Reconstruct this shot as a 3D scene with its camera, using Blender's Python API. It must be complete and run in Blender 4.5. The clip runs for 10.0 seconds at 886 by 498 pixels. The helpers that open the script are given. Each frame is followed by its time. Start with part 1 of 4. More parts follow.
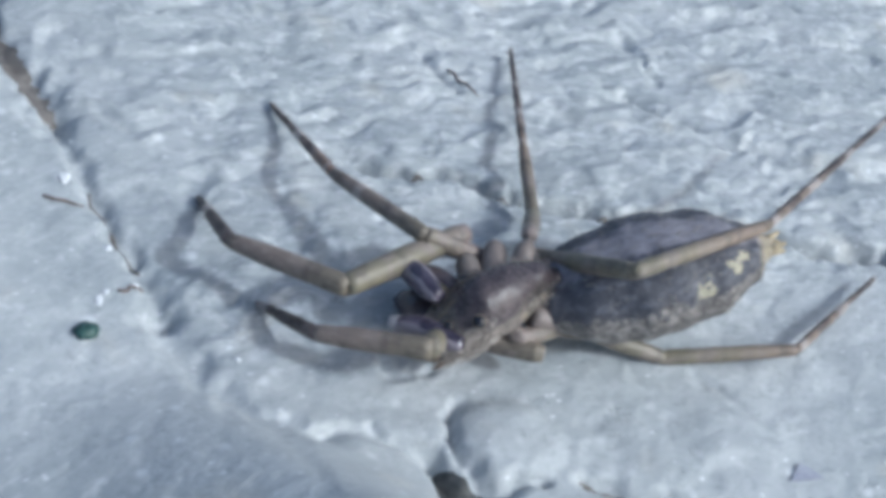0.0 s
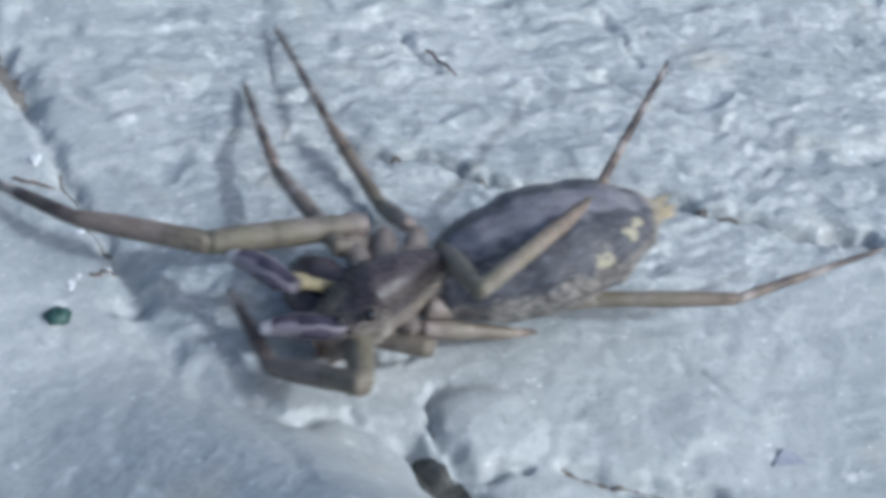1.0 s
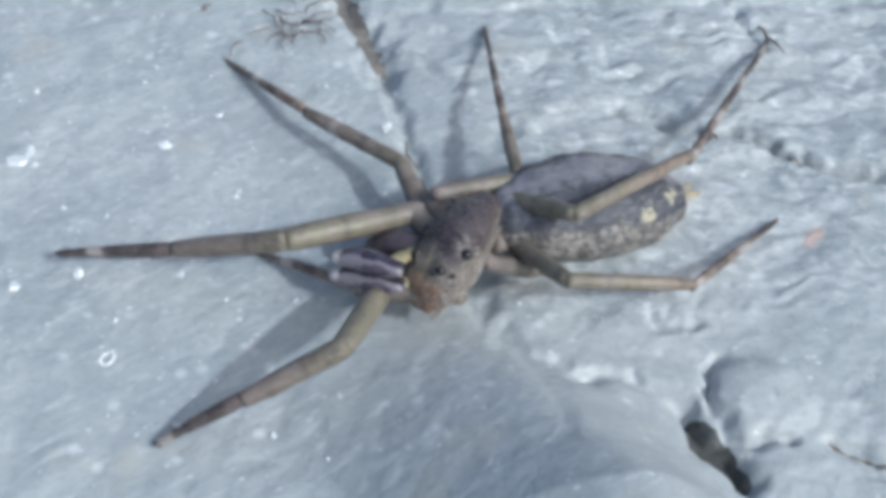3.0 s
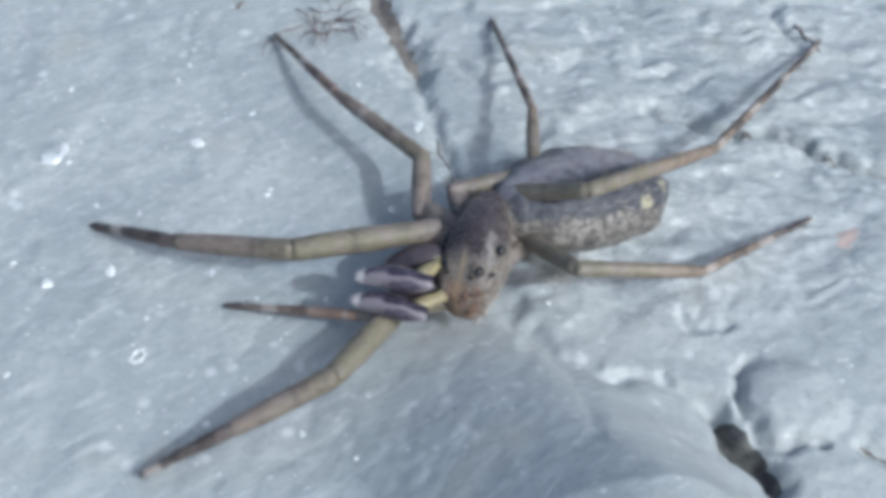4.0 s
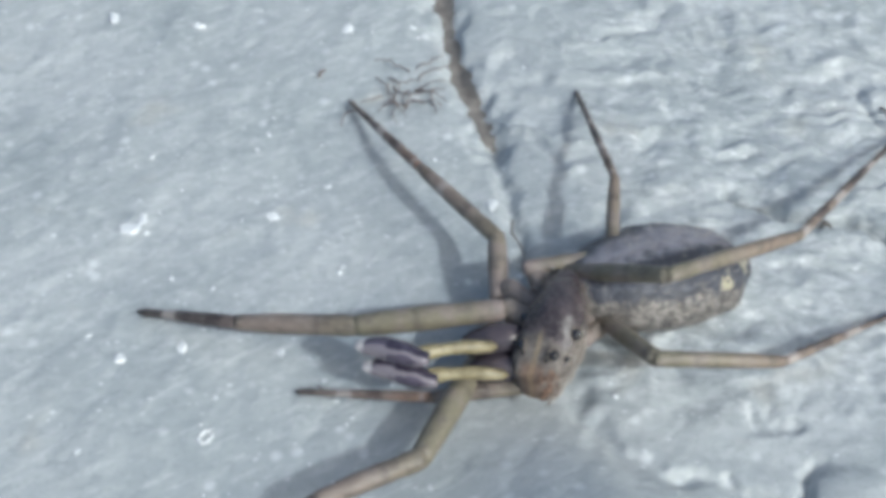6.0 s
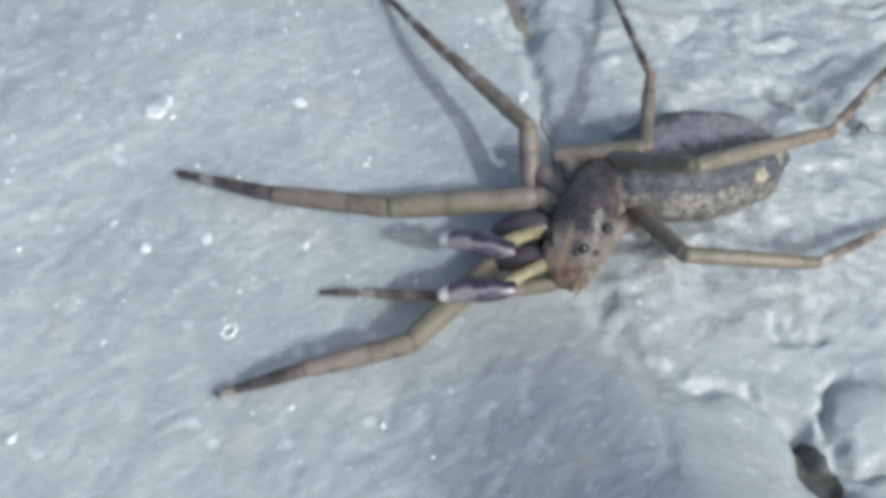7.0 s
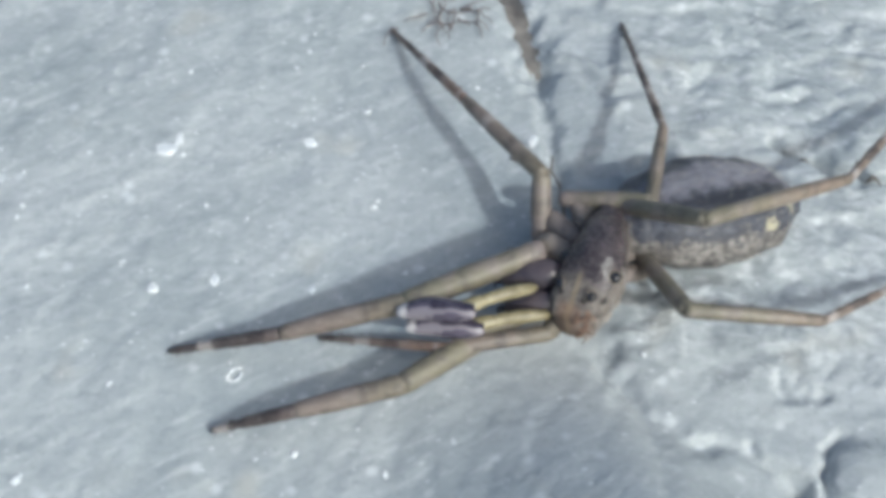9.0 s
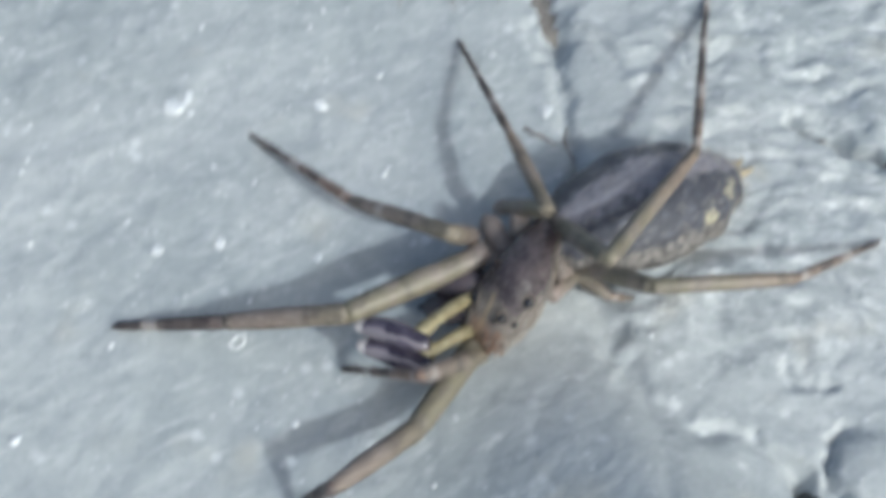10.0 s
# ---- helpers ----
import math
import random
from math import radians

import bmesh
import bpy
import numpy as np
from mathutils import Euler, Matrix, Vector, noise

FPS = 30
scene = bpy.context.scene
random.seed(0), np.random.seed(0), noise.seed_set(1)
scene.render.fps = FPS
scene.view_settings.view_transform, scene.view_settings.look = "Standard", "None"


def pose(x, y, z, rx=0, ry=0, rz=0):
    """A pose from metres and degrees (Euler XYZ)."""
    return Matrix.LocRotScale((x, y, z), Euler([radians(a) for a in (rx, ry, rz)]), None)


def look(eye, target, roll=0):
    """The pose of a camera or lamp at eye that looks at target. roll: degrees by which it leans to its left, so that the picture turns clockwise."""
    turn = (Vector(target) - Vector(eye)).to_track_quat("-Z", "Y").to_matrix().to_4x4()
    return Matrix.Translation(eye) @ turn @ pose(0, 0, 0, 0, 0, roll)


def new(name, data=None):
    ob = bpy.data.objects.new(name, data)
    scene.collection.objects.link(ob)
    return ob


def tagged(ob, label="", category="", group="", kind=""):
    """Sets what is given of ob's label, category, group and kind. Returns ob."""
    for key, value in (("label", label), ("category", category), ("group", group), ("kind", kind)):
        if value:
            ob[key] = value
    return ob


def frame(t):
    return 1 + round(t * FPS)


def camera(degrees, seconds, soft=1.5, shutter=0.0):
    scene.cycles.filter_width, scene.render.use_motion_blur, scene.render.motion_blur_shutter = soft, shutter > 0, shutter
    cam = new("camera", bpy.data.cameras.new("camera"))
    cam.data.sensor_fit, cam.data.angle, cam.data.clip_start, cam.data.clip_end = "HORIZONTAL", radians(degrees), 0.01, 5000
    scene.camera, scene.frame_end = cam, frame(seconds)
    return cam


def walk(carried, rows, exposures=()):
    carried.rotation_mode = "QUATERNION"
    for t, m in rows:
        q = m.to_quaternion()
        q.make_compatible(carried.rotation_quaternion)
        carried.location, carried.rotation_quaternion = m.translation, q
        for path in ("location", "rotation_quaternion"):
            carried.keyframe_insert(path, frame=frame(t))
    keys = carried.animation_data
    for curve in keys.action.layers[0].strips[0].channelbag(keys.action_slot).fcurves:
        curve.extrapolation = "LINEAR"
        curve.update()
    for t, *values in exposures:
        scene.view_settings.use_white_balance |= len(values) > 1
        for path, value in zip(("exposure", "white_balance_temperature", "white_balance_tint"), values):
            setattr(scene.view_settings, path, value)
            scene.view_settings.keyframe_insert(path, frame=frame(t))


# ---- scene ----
MM = 0.001

# ---------------------------------------------------------------- camera
CAM_DEGREES = 35
cam = camera(CAM_DEGREES, 10.0, soft=5.0, shutter=0.5)
# seconds, eye (mm), point looked at (mm), lean (degrees)
CAMERA_ROWS = [
    (0, -4.63, -27.31, 30.83, 11.06, 1.62, 0, 16.57),
    (0.5, -4.44, -26.99, 30.56, 11.3, 1.35, 0, 16.98),
    (0.8, -4.29, -26.83, 30.48, 11.52, 0.87, 0, 17.32),
    (1, -4.42, -26.81, 30.38, 11.52, 0.82, 0, 17.55),
    (1.5, -4.36, -27.51, 31, 10.15, 1.17, 0, 15.52),
    (1.6, -3.71, -27.38, 30.54, 8.76, 0.32, 0, 12.79),
    (1.7, -2.75, -28.07, 30.46, 7.33, -0.53, 0, 10.99),
    (1.8, -1.23, -27.59, 30.95, 6.47, -1.36, 0, 8.31),
    (1.9, -1.42, -27.37, 31.63, 5.78, -1.27, 0, 7.65),
    (2, -2.59, -27.77, 33.39, 4.79, -1.44, 0, 8.35),
    (2.2, -0.85, -27.46, 35.17, 3.5, -0.99, 0, 5.13),
    (2.5, -2.05, -29.03, 35.13, 2.63, -0.09, 0, 4.81),
    (2.7, -1.68, -28.98, 35.37, 2.02, 0.08, 0, 3.62),
    (3.8, -1.12, -29.29, 35.36, 0.84, 0.2, 0, 1.71),
    (4, -1.01, -28.85, 35.5, 0.41, 0.14, 0, 0.97),
    (4.5, -0.78, -27.15, 36.25, -0.06, -0.44, 0, 1.12),
    (5, -0.64, -26.85, 36.39, -0.19, 0.01, 0, 0.81),
    (5.5, -0.24, -27.26, 36.82, -1.2, 2.47, 0, -1.4),
    (6, -0.25, -26.43, 37.43, -1.94, 3.74, 0, -1.88),
    (6.2, -0.49, -26.34, 37.51, -2.29, 2.86, 0, -2.27),
    (7.5, 0.23, -22.35, 39.71, -2.65, -0.56, 0, -2.88),
    (8, -0.05, -22.2, 39.95, -2.89, 0.4, 0, -2.41),
    (8.5, -0.08, -22.11, 40.08, -2.93, 1.02, 0, -2.32),
    (9, 0.07, -22.09, 39.87, -2.97, 1.22, 0, -2.62),
    (9.5, -0.02, -21.37, 39.63, -1.95, 0.84, 0, -0.06),
    (9.7, 1.28, -21.96, 39.76, -2.23, 2.67, 0, -3.21),
    (10, -0.19, -20.56, 40.09, -3.13, 0.14, 0, -1.17),
]
walk(cam, [(t, look((x * MM, y * MM, z * MM), (u * MM, v * MM, w * MM), r)) for t, x, y, z, u, v, w, r in CAMERA_ROWS],
     [(0, -0.20, 5450, 4), (1.5, -0.24, 5500, 4), (2.5, -0.17, 5550, 3), (4.9, -0.17, 5610, 2), (5.6, -0.16, 5770, 1), (10.0, -0.14, 5860, 1)])

# ---------------------------------------------------------------- light
SUN_FROM = Vector((0.92, -0.68, 1.0))
world = bpy.data.worlds.new("sky")
scene.world = world
world.use_nodes = True
nt = world.node_tree
sky = nt.nodes.new("ShaderNodeTexSky")
sky.sky_type = "NISHITA"
sky.sun_disc = False
sky.dust_density, sky.ozone_density = 6.0, 0.2
sky.sun_elevation = math.asin(SUN_FROM.normalized().z)
sky.sun_rotation = math.atan2(SUN_FROM.x, SUN_FROM.y)
nt.links.new(sky.outputs[0], nt.nodes["Background"].inputs[0])
nt.nodes["Background"].inputs[1].default_value = 0.150
sun_data = bpy.data.lights.new("sun", "SUN")
sun_data.energy = 1.95
sun_data.angle = radians(1.3)
sun_data.color = (1.0, 0.98, 0.95)
sun = new("sun", sun_data)
sun.matrix_world = look(SUN_FROM, (0, 0, 0))


# ---------------------------------------------------------------- materials
class Nodes:
    """Short hand for building a node material whose coordinates are millimetres."""

    def __init__(self, name, rough=0.6, spec=0.5):
        self.mat = bpy.data.materials.new(name)
        self.mat.use_nodes = True
        self.t = self.mat.node_tree
        self.bsdf = self.t.nodes["Principled BSDF"]
        self.bsdf.inputs["Roughness"].default_value = rough
        self.bsdf.inputs["Specular IOR Level"].default_value = spec
        self.coord = self.t.nodes.new("ShaderNodeTexCoord").outputs["Object"]
        self.mm = self.vec("SCALE", self.coord, None, 1000.0)
        sep = self.t.nodes.new("ShaderNodeSeparateXYZ")
        self.link(self.mm, sep.inputs[0])
        self.x, self.y, self.z = sep.outputs

    def link(self, a, b):
        self.t.links.new(a, b)

    def put(self, socket, value):
        if hasattr(value, "is_linked"):
            self.link(value, socket)
        else:
            socket.default_value = value

    def vec(self, op, a, b=None, scale=None):
        n = self.t.nodes.new("ShaderNodeVectorMath")
        n.operation = op
        self.put(n.inputs[0], a)
        if b is not None:
            self.put(n.inputs[1], b)
        if scale is not None:
            n.inputs["Scale"].default_value = scale
        return n.outputs[0]

    def m(self, op, a, b=0.0, c=0.0):
        n = self.t.nodes.new("ShaderNodeMath")
        n.operation = op
        for s, v in zip(n.inputs, (a, b, c)):
            self.put(s, v)
        return n.outputs[0]

    def step(self, v, lo, hi):
        n = self.t.nodes.new("ShaderNodeMapRange")
        n.interpolation_type = "SMOOTHSTEP"
        self.put(n.inputs[0], v)
        n.inputs[1].default_value, n.inputs[2].default_value = lo, hi
        return n.outputs[0]

    def noise(self, scale, detail=3.0, rough=0.55, stretch=(1, 1, 1), warp=0.0, color=False, turn=0.0):
        n = self.t.nodes.new("ShaderNodeTexNoise")
        at = self.mm
        if turn:
            rot = self.t.nodes.new("ShaderNodeVectorRotate")
            rot.rotation_type = "Z_AXIS"
            rot.inputs["Angle"].default_value = -radians(turn)
            self.link(at, rot.inputs["Vector"])
            at = rot.outputs[0]
        self.link(self.vec("MULTIPLY", at, stretch), n.inputs["Vector"])
        n.inputs["Scale"].default_value, n.inputs["Detail"].default_value = scale, detail
        n.inputs["Roughness"].default_value, n.inputs["Distortion"].default_value = rough, warp
        return n.outputs["Color" if color else "Fac"]

    def cells(self, scale, stretch=(1, 1, 1), feature="F1"):
        n = self.t.nodes.new("ShaderNodeTexVoronoi")
        n.feature = feature
        self.link(self.vec("MULTIPLY", self.mm, stretch), n.inputs["Vector"])
        n.inputs["Scale"].default_value = scale
        return n.outputs

    def mix(self, fac, a, b, mode="MIX"):
        n = self.t.nodes.new("ShaderNodeMix")
        n.data_type, n.blend_type = "RGBA", mode
        self.put(n.inputs[0], fac)
        for s, v in ((n.inputs[6], a), (n.inputs[7], b)):
            self.put(s, (*v, 1.0) if isinstance(v, tuple) else v)
        return n.outputs[2]

    def bump(self, height, mm, strength=1.0, under=None):
        n = self.t.nodes.new("ShaderNodeBump")
        n.inputs["Strength"].default_value = strength
        n.inputs["Distance"].default_value = mm * MM
        self.link(height, n.inputs["Height"])
        if under is not None:
            self.link(under, n.inputs["Normal"])
        return n.outputs[0]

    def done(self, color, normal=None, rough=None):
        self.put(self.bsdf.inputs["Base Color"], (*color, 1.0) if isinstance(color, tuple) else color)
        if normal is not None:
            self.link(normal, self.bsdf.inputs["Normal"])
        if rough is not None:
            self.put(self.bsdf.inputs["Roughness"], rough)
        return self.mat


def rock_material():
    n = Nodes("grey_rock", 0.55, 0.4)
    broad = n.noise(0.14, 3, 0.5)
    south = n.m("MINIMUM", n.m("ADD", n.y, 1.0), 0.0)
    flaky = n.step(n.m("ADD", n.x, n.m("MULTIPLY_ADD", south, 1.1, n.m("MULTIPLY", n.noise(0.3, 2), 6.0))), 3.0, 9.0)
    layered = n.noise(1.9, 5, 0.60, (0.55, 1.35, 1.0), 0.9)
    patch = n.noise(2.4, 3, 0.55, (0.8, 1.1, 1.0), 0.4)
    grain = n.noise(4.6, 4, 0.62)
    c = n.mix(n.step(broad, 0.3, 0.7), (0.35, 0.385, 0.405), (0.44, 0.47, 0.49))
    calm = n.m("MULTIPLY_ADD", n.step(n.y, -0.5, -4.0), -0.62, 1.0)
    strength = n.m("MULTIPLY", n.m("MULTIPLY_ADD", flaky, 0.46, 0.24), calm)
    c = n.mix(n.m("MULTIPLY", n.step(layered, 0.46, 0.70), strength), c, (0.64, 0.67, 0.69))
    c = n.mix(n.m("MULTIPLY", n.step(layered, 0.46, 0.26), strength), c, (0.24, 0.265, 0.285))
    c = n.mix(n.m("MULTIPLY", n.step(patch, 0.56, 0.74), n.m("MULTIPLY", calm, 0.40)), c, (0.66, 0.69, 0.71))
    c = n.mix(n.m("MULTIPLY", n.step(grain, 0.52, 0.30), 0.32), c, (0.22, 0.245, 0.265))
    # slanting streaks on the smooth part
    slant = n.noise(2.6, 4, 0.6, (0.35, 1.5, 1.0), 0.3, turn=32)
    smooth_part = n.m("SUBTRACT", 1.0, flaky)
    c = n.mix(n.m("MULTIPLY", n.step(slant, 0.52, 0.70), n.m("MULTIPLY", smooth_part, 0.34)), c, (0.66, 0.69, 0.70))
    c = n.mix(n.m("MULTIPLY", n.step(slant, 0.46, 0.30), n.m("MULTIPLY", smooth_part, 0.24)), c, (0.27, 0.295, 0.31))
    # thin dark hairlines between the flakes
    vein = n.noise(0.9, 4, 0.62, (0.55, 1.5, 1.0), 1.4)
    vein = n.step(n.m("ABSOLUTE", n.m("SUBTRACT", vein, 0.5)), 0.012, 0.002)
    some = n.m("MULTIPLY", n.step(n.noise(0.8, 2), 0.50, 0.62), flaky)
    c = n.mix(n.m("MULTIPLY", n.m("MULTIPLY", vein, some), 0.55), c, (0.12, 0.13, 0.14))
    warm = n.noise(0.33, 2, 0.5)
    c = n.mix(n.m("MULTIPLY", n.step(warm, 0.60, 0.80), 0.35), c, (0.50, 0.46, 0.37))
    spots = n.cells(1.05)
    pick = n.step(n.noise(0.6, 1), 0.48, 0.60)
    white = n.m("MULTIPLY", n.step(spots["Distance"], 0.30, 0.05), pick)
    c = n.mix(n.m("MULTIPLY", white, 0.50), c, (0.78, 0.81, 0.83))
    specks = n.cells(2.6, (0.8, 1.3, 1.0))
    pick = n.step(n.noise(1.4, 1), 0.55, 0.64)
    c = n.mix(n.m("MULTIPLY", n.m("MULTIPLY", n.step(specks["Distance"], 0.28, 0.10), pick), 0.55), c, (0.80, 0.83, 0.85))
    b = n.bump(patch, 0.08, 0.6)
    b = n.bump(grain, 0.06, 0.6, b)
    return n.done(c, b, n.m("MULTIPLY_ADD", grain, 0.40, 0.28))


def plain_grain(name, a, b, rough=0.5, scale=6.0, bump=0.03, spec=0.5):
    n = Nodes(name, rough, spec)
    g = n.noise(scale, 3, 0.6)
    return n.done(n.mix(n.step(g, 0.3, 0.7), a, b), n.bump(g, bump, 0.7))


def leg_material(name, base, tip, bands, length, dark=(0.035, 0.028, 0.03), pale=(0.46, 0.42, 0.40), bold=0.50):
    """A hairy leg joint, running from base to tip colour, with (start, end, kind) rings along it in mm."""
    n = Nodes(name, 0.42, 0.45)
    mott = n.noise(2.2, 3, 0.6)
    c = n.mix(n.step(n.m("ADD", n.x, n.m("MULTIPLY", mott, 1.2)), 0.2 * length, 1.0 * length), base, tip)
    c = n.mix(n.m("MULTIPLY", n.step(mott, 0.44, 0.66), 0.60), c, tuple(v * 0.42 for v in base))
    c = n.mix(n.m("MULTIPLY", n.step(n.noise(1.1, 3, 0.6), 0.50, 0.68), 0.45), c, (0.30, 0.255, 0.235))
    edge = n.m("ADD", n.x, n.m("MULTIPLY_ADD", n.noise(3.0, 2), 0.30, -0.15))
    for a, b, kind in bands:
        ring = n.m("MULTIPLY", n.step(edge, a, a + 0.26), n.step(edge, b, b - 0.26))
        c = n.mix(n.m("MULTIPLY", ring, bold), c, dark if kind == "dark" else pale)
    hairs = n.noise(9.0, 2, 0.5, (0.35, 1.6, 1.6))
    c = n.mix(n.m("MULTIPLY", n.step(hairs, 0.50, 0.75), 0.30), c, (0.42, 0.38, 0.34))
    return n.done(c, n.bump(hairs, 0.03, 0.7), n.m("MULTIPLY_ADD", mott, 0.3, 0.28))


def carapace_material():
    n = Nodes("carapace", 0.34, 0.5)
    side = n.m("ABSOLUTE", n.m("SUBTRACT", n.y, n.m("MULTIPLY_ADD", n.step(n.x, -2.0, 0.8), 0.72, -0.35)))
    mott = n.noise(1.7, 4, 0.6)
    fine = n.noise(7.0, 3, 0.6)
    down = n.mix(n.step(fine, 0.35, 0.68), (0.115, 0.099, 0.089), (0.27, 0.238, 0.212))
    down = n.mix(n.m("MULTIPLY", n.step(mott, 0.5, 0.7), 0.5), down, (0.095, 0.08, 0.074))
    dark = n.mix(n.step(mott, 0.35, 0.7), (0.044, 0.036, 0.042), (0.112, 0.092, 0.096))
    # the bare dark plate narrows towards the waist
    limit = n.m("MULTIPLY_ADD", n.step(n.x, -1.9, 0.3), 0.66, 0.44)
    edge = n.m("SUBTRACT", n.m("ADD", limit, n.m("MULTIPLY_ADD", mott, 0.36, -0.18)), side)
    front = n.step(n.m("ADD", n.x, n.m("MULTIPLY", mott, 0.5)), 1.80, 1.45)
    plate = n.m("MULTIPLY", n.m("MULTIPLY", n.step(edge, -0.05, 0.12), front), n.step(n.z, 0.05, 0.3))
    c = n.mix(plate, down, dark)
    # straw-coloured lines: along the middle in front and along the plate's edge
    mid = n.m("MULTIPLY", n.step(n.m("ADD", side, n.m("MULTIPLY_ADD", fine, 0.16, -0.08)), 0.13, 0.04), n.step(n.x, 1.1, 1.5))
    c = n.mix(n.m("MULTIPLY", mid, 0.45), c, (0.46, 0.36, 0.22))
    line = n.m("MULTIPLY", n.step(n.m("ABSOLUTE", n.m("ADD", edge, 0.10)), 0.07, 0.02), n.step(n.x, 0.4, -0.2))
    c = n.mix(n.m("MULTIPLY", line, 0.6), c, (0.48, 0.41, 0.30))
    orange = n.m("MULTIPLY", n.step(n.x, 1.75, 2.05), n.step(side, 0.55, 0.2))
    c = n.mix(n.m("MULTIPLY", orange, 0.38), c, (0.36, 0.20, 0.11))
    gloss = n.m("MULTIPLY_ADD", plate, -0.28, 0.55)
    return n.done(c, n.bump(fine, 0.05, 0.8), n.m("ADD", gloss, n.m("MULTIPLY_ADD", fine, 0.3, -0.15)))


def abdomen_material():
    n = Nodes("abdomen_skin", 0.45, 0.5)
    side = n.m("ABSOLUTE", n.y)
    mott = n.noise(1.3, 4, 0.62)
    fine = n.noise(6.5, 4, 0.65)
    streak = n.noise(2.6, 5, 0.68, (0.65, 1.25, 1.25), 0.7)
    ang = n.m("ARCTAN2", n.m("ADD", n.z, 0.15), side)
    ang = n.m("ADD", ang, n.m("MULTIPLY_ADD", mott, 0.80, -0.40))
    ang = n.m("ADD", ang, n.m("MULTIPLY_ADD", fine, 0.30, -0.15))
    blotch = n.noise(3.2, 5, 0.68, (0.7, 1.1, 1.1), 0.5)
    low = n.mix(n.step(blotch, 0.40, 0.66), (0.085, 0.078, 0.078), (0.36, 0.335, 0.31))
    low = n.mix(n.m("MULTIPLY", n.step(mott, 0.52, 0.66), 0.55), low, (0.085, 0.08, 0.085))
    band = n.mix(n.step(streak, 0.45, 0.75), (0.056, 0.059, 0.076), (0.16, 0.17, 0.21))
    top = n.mix(n.step(streak, 0.30, 0.68), (0.17, 0.165, 0.19), (0.31, 0.30, 0.34))
    c = n.mix(n.step(ang, 0.20, 0.36), low, band)
    c = n.mix(n.step(ang, 1.05, 1.35), c, top)
    # cream flecks towards the rear, along the lower edge of the dark band
    for x0, a0, w, h in ((-4.85, 0.48, 0.40, 0.17), (-5.95, 0.66, 0.34, 0.14), (-6.35, 0.82, 0.26, 0.12)):
        dx = n.m("DIVIDE", n.m("SUBTRACT", n.x, x0), w)
        da = n.m("DIVIDE", n.m("SUBTRACT", ang, a0), h)
        d = n.m("ADD", n.m("MULTIPLY", dx, dx), n.m("MULTIPLY", da, da))
        d = n.m("ADD", d, n.m("MULTIPLY_ADD", fine, 1.8, -0.9))
        d = n.m("ADD", d, n.m("MULTIPLY_ADD", blotch, 2.0, -1.0))
        c = n.mix(n.m("MULTIPLY", n.step(d, 0.95, 0.35), 0.75), c, (0.52, 0.48, 0.34))
    tail = n.step(n.m("ADD", n.x, n.m("MULTIPLY_ADD", mott, 0.7, -0.35)), -6.9, -7.3)
    c = n.mix(n.m("MULTIPLY", tail, 0.7), c, (0.42, 0.36, 0.24))
    return n.done(c, n.bump(streak, 0.10, 0.8, n.bump(fine, 0.05, 0.6)), n.m("MULTIPLY_ADD", fine, 0.4, 0.22))


def palp_material():
    n = Nodes("palp_tip", 0.22, 0.6)
    mott = n.noise(1.9, 3, 0.6)
    rim = n.m("ADD", n.m("ABSOLUTE", n.y), n.m("MULTIPLY_ADD", mott, 0.34, -0.17))
    c = n.mix(n.step(mott, 0.35, 0.7), (0.035, 0.03, 0.05), (0.10, 0.085, 0.12))
    line = n.m("MULTIPLY", n.step(rim, 0.16, 0.22), n.step(rim, 0.38, 0.30))
    c = n.mix(n.m("MULTIPLY", line, 0.60), c, (0.33, 0.30, 0.33))
    c = n.mix(n.m("MULTIPLY", n.step(n.m("ADD", n.x, n.m("MULTIPLY", mott, 0.4)), 1.66, 1.86), 0.9), c, (0.60, 0.57, 0.57))
    return n.done(c, n.bump(mott, 0.06, 0.6))


ROCK = rock_material()
CARAPACE = carapace_material()
ABDOMEN = abdomen_material()
PALP = palp_material()
CHELICERA = plain_grain("chelicera_shell", (0.040, 0.037, 0.052), (0.090, 0.072, 0.080), 0.24, 1.1, 0.10, 0.65)
YELLOW = plain_grain("palp_yellow", (0.185, 0.155, 0.085), (0.34, 0.30, 0.185), 0.35, 3.0, 0.03)
EYE_BLACK = plain_grain("eye_lens", (0.006, 0.006, 0.010), (0.010, 0.012, 0.020), 0.05, 1.0, 0.0, 0.8)
EYE_RIM = plain_grain("eye_rim", (0.12, 0.10, 0.08), (0.26, 0.215, 0.175), 0.5)
MOUTH = plain_grain("face_fringe", (0.13, 0.08, 0.06), (0.26, 0.17, 0.12), 0.6, 5.0, 0.05)
HAIR = plain_grain("pale_hair", (0.30, 0.27, 0.24), (0.52, 0.48, 0.44), 0.6)
SPINNERET = plain_grain("spinneret_skin", (0.30, 0.24, 0.14), (0.50, 0.43, 0.30), 0.5)
QUARTZ = plain_grain("white_mineral", (0.66, 0.69, 0.72), (0.86, 0.88, 0.90), 0.28, 4.0, 0.05, 0.6)
PINK = plain_grain("pink_lichen", (0.42, 0.34, 0.32), (0.52, 0.43, 0.40), 0.8)
GREEN = plain_grain("dark_green_grain", (0.015, 0.05, 0.045), (0.05, 0.11, 0.10), 0.5)
SLATE = plain_grain("blue_grey_flake", (0.26, 0.28, 0.35), (0.36, 0.38, 0.45), 0.5, 3.0)
SOIL_AND_SHADE = plain_grain("soil_and_crack_shade", (0.145, 0.134, 0.126), (0.235, 0.220, 0.208), 0.9, 3.0, 0.06, 0.2)
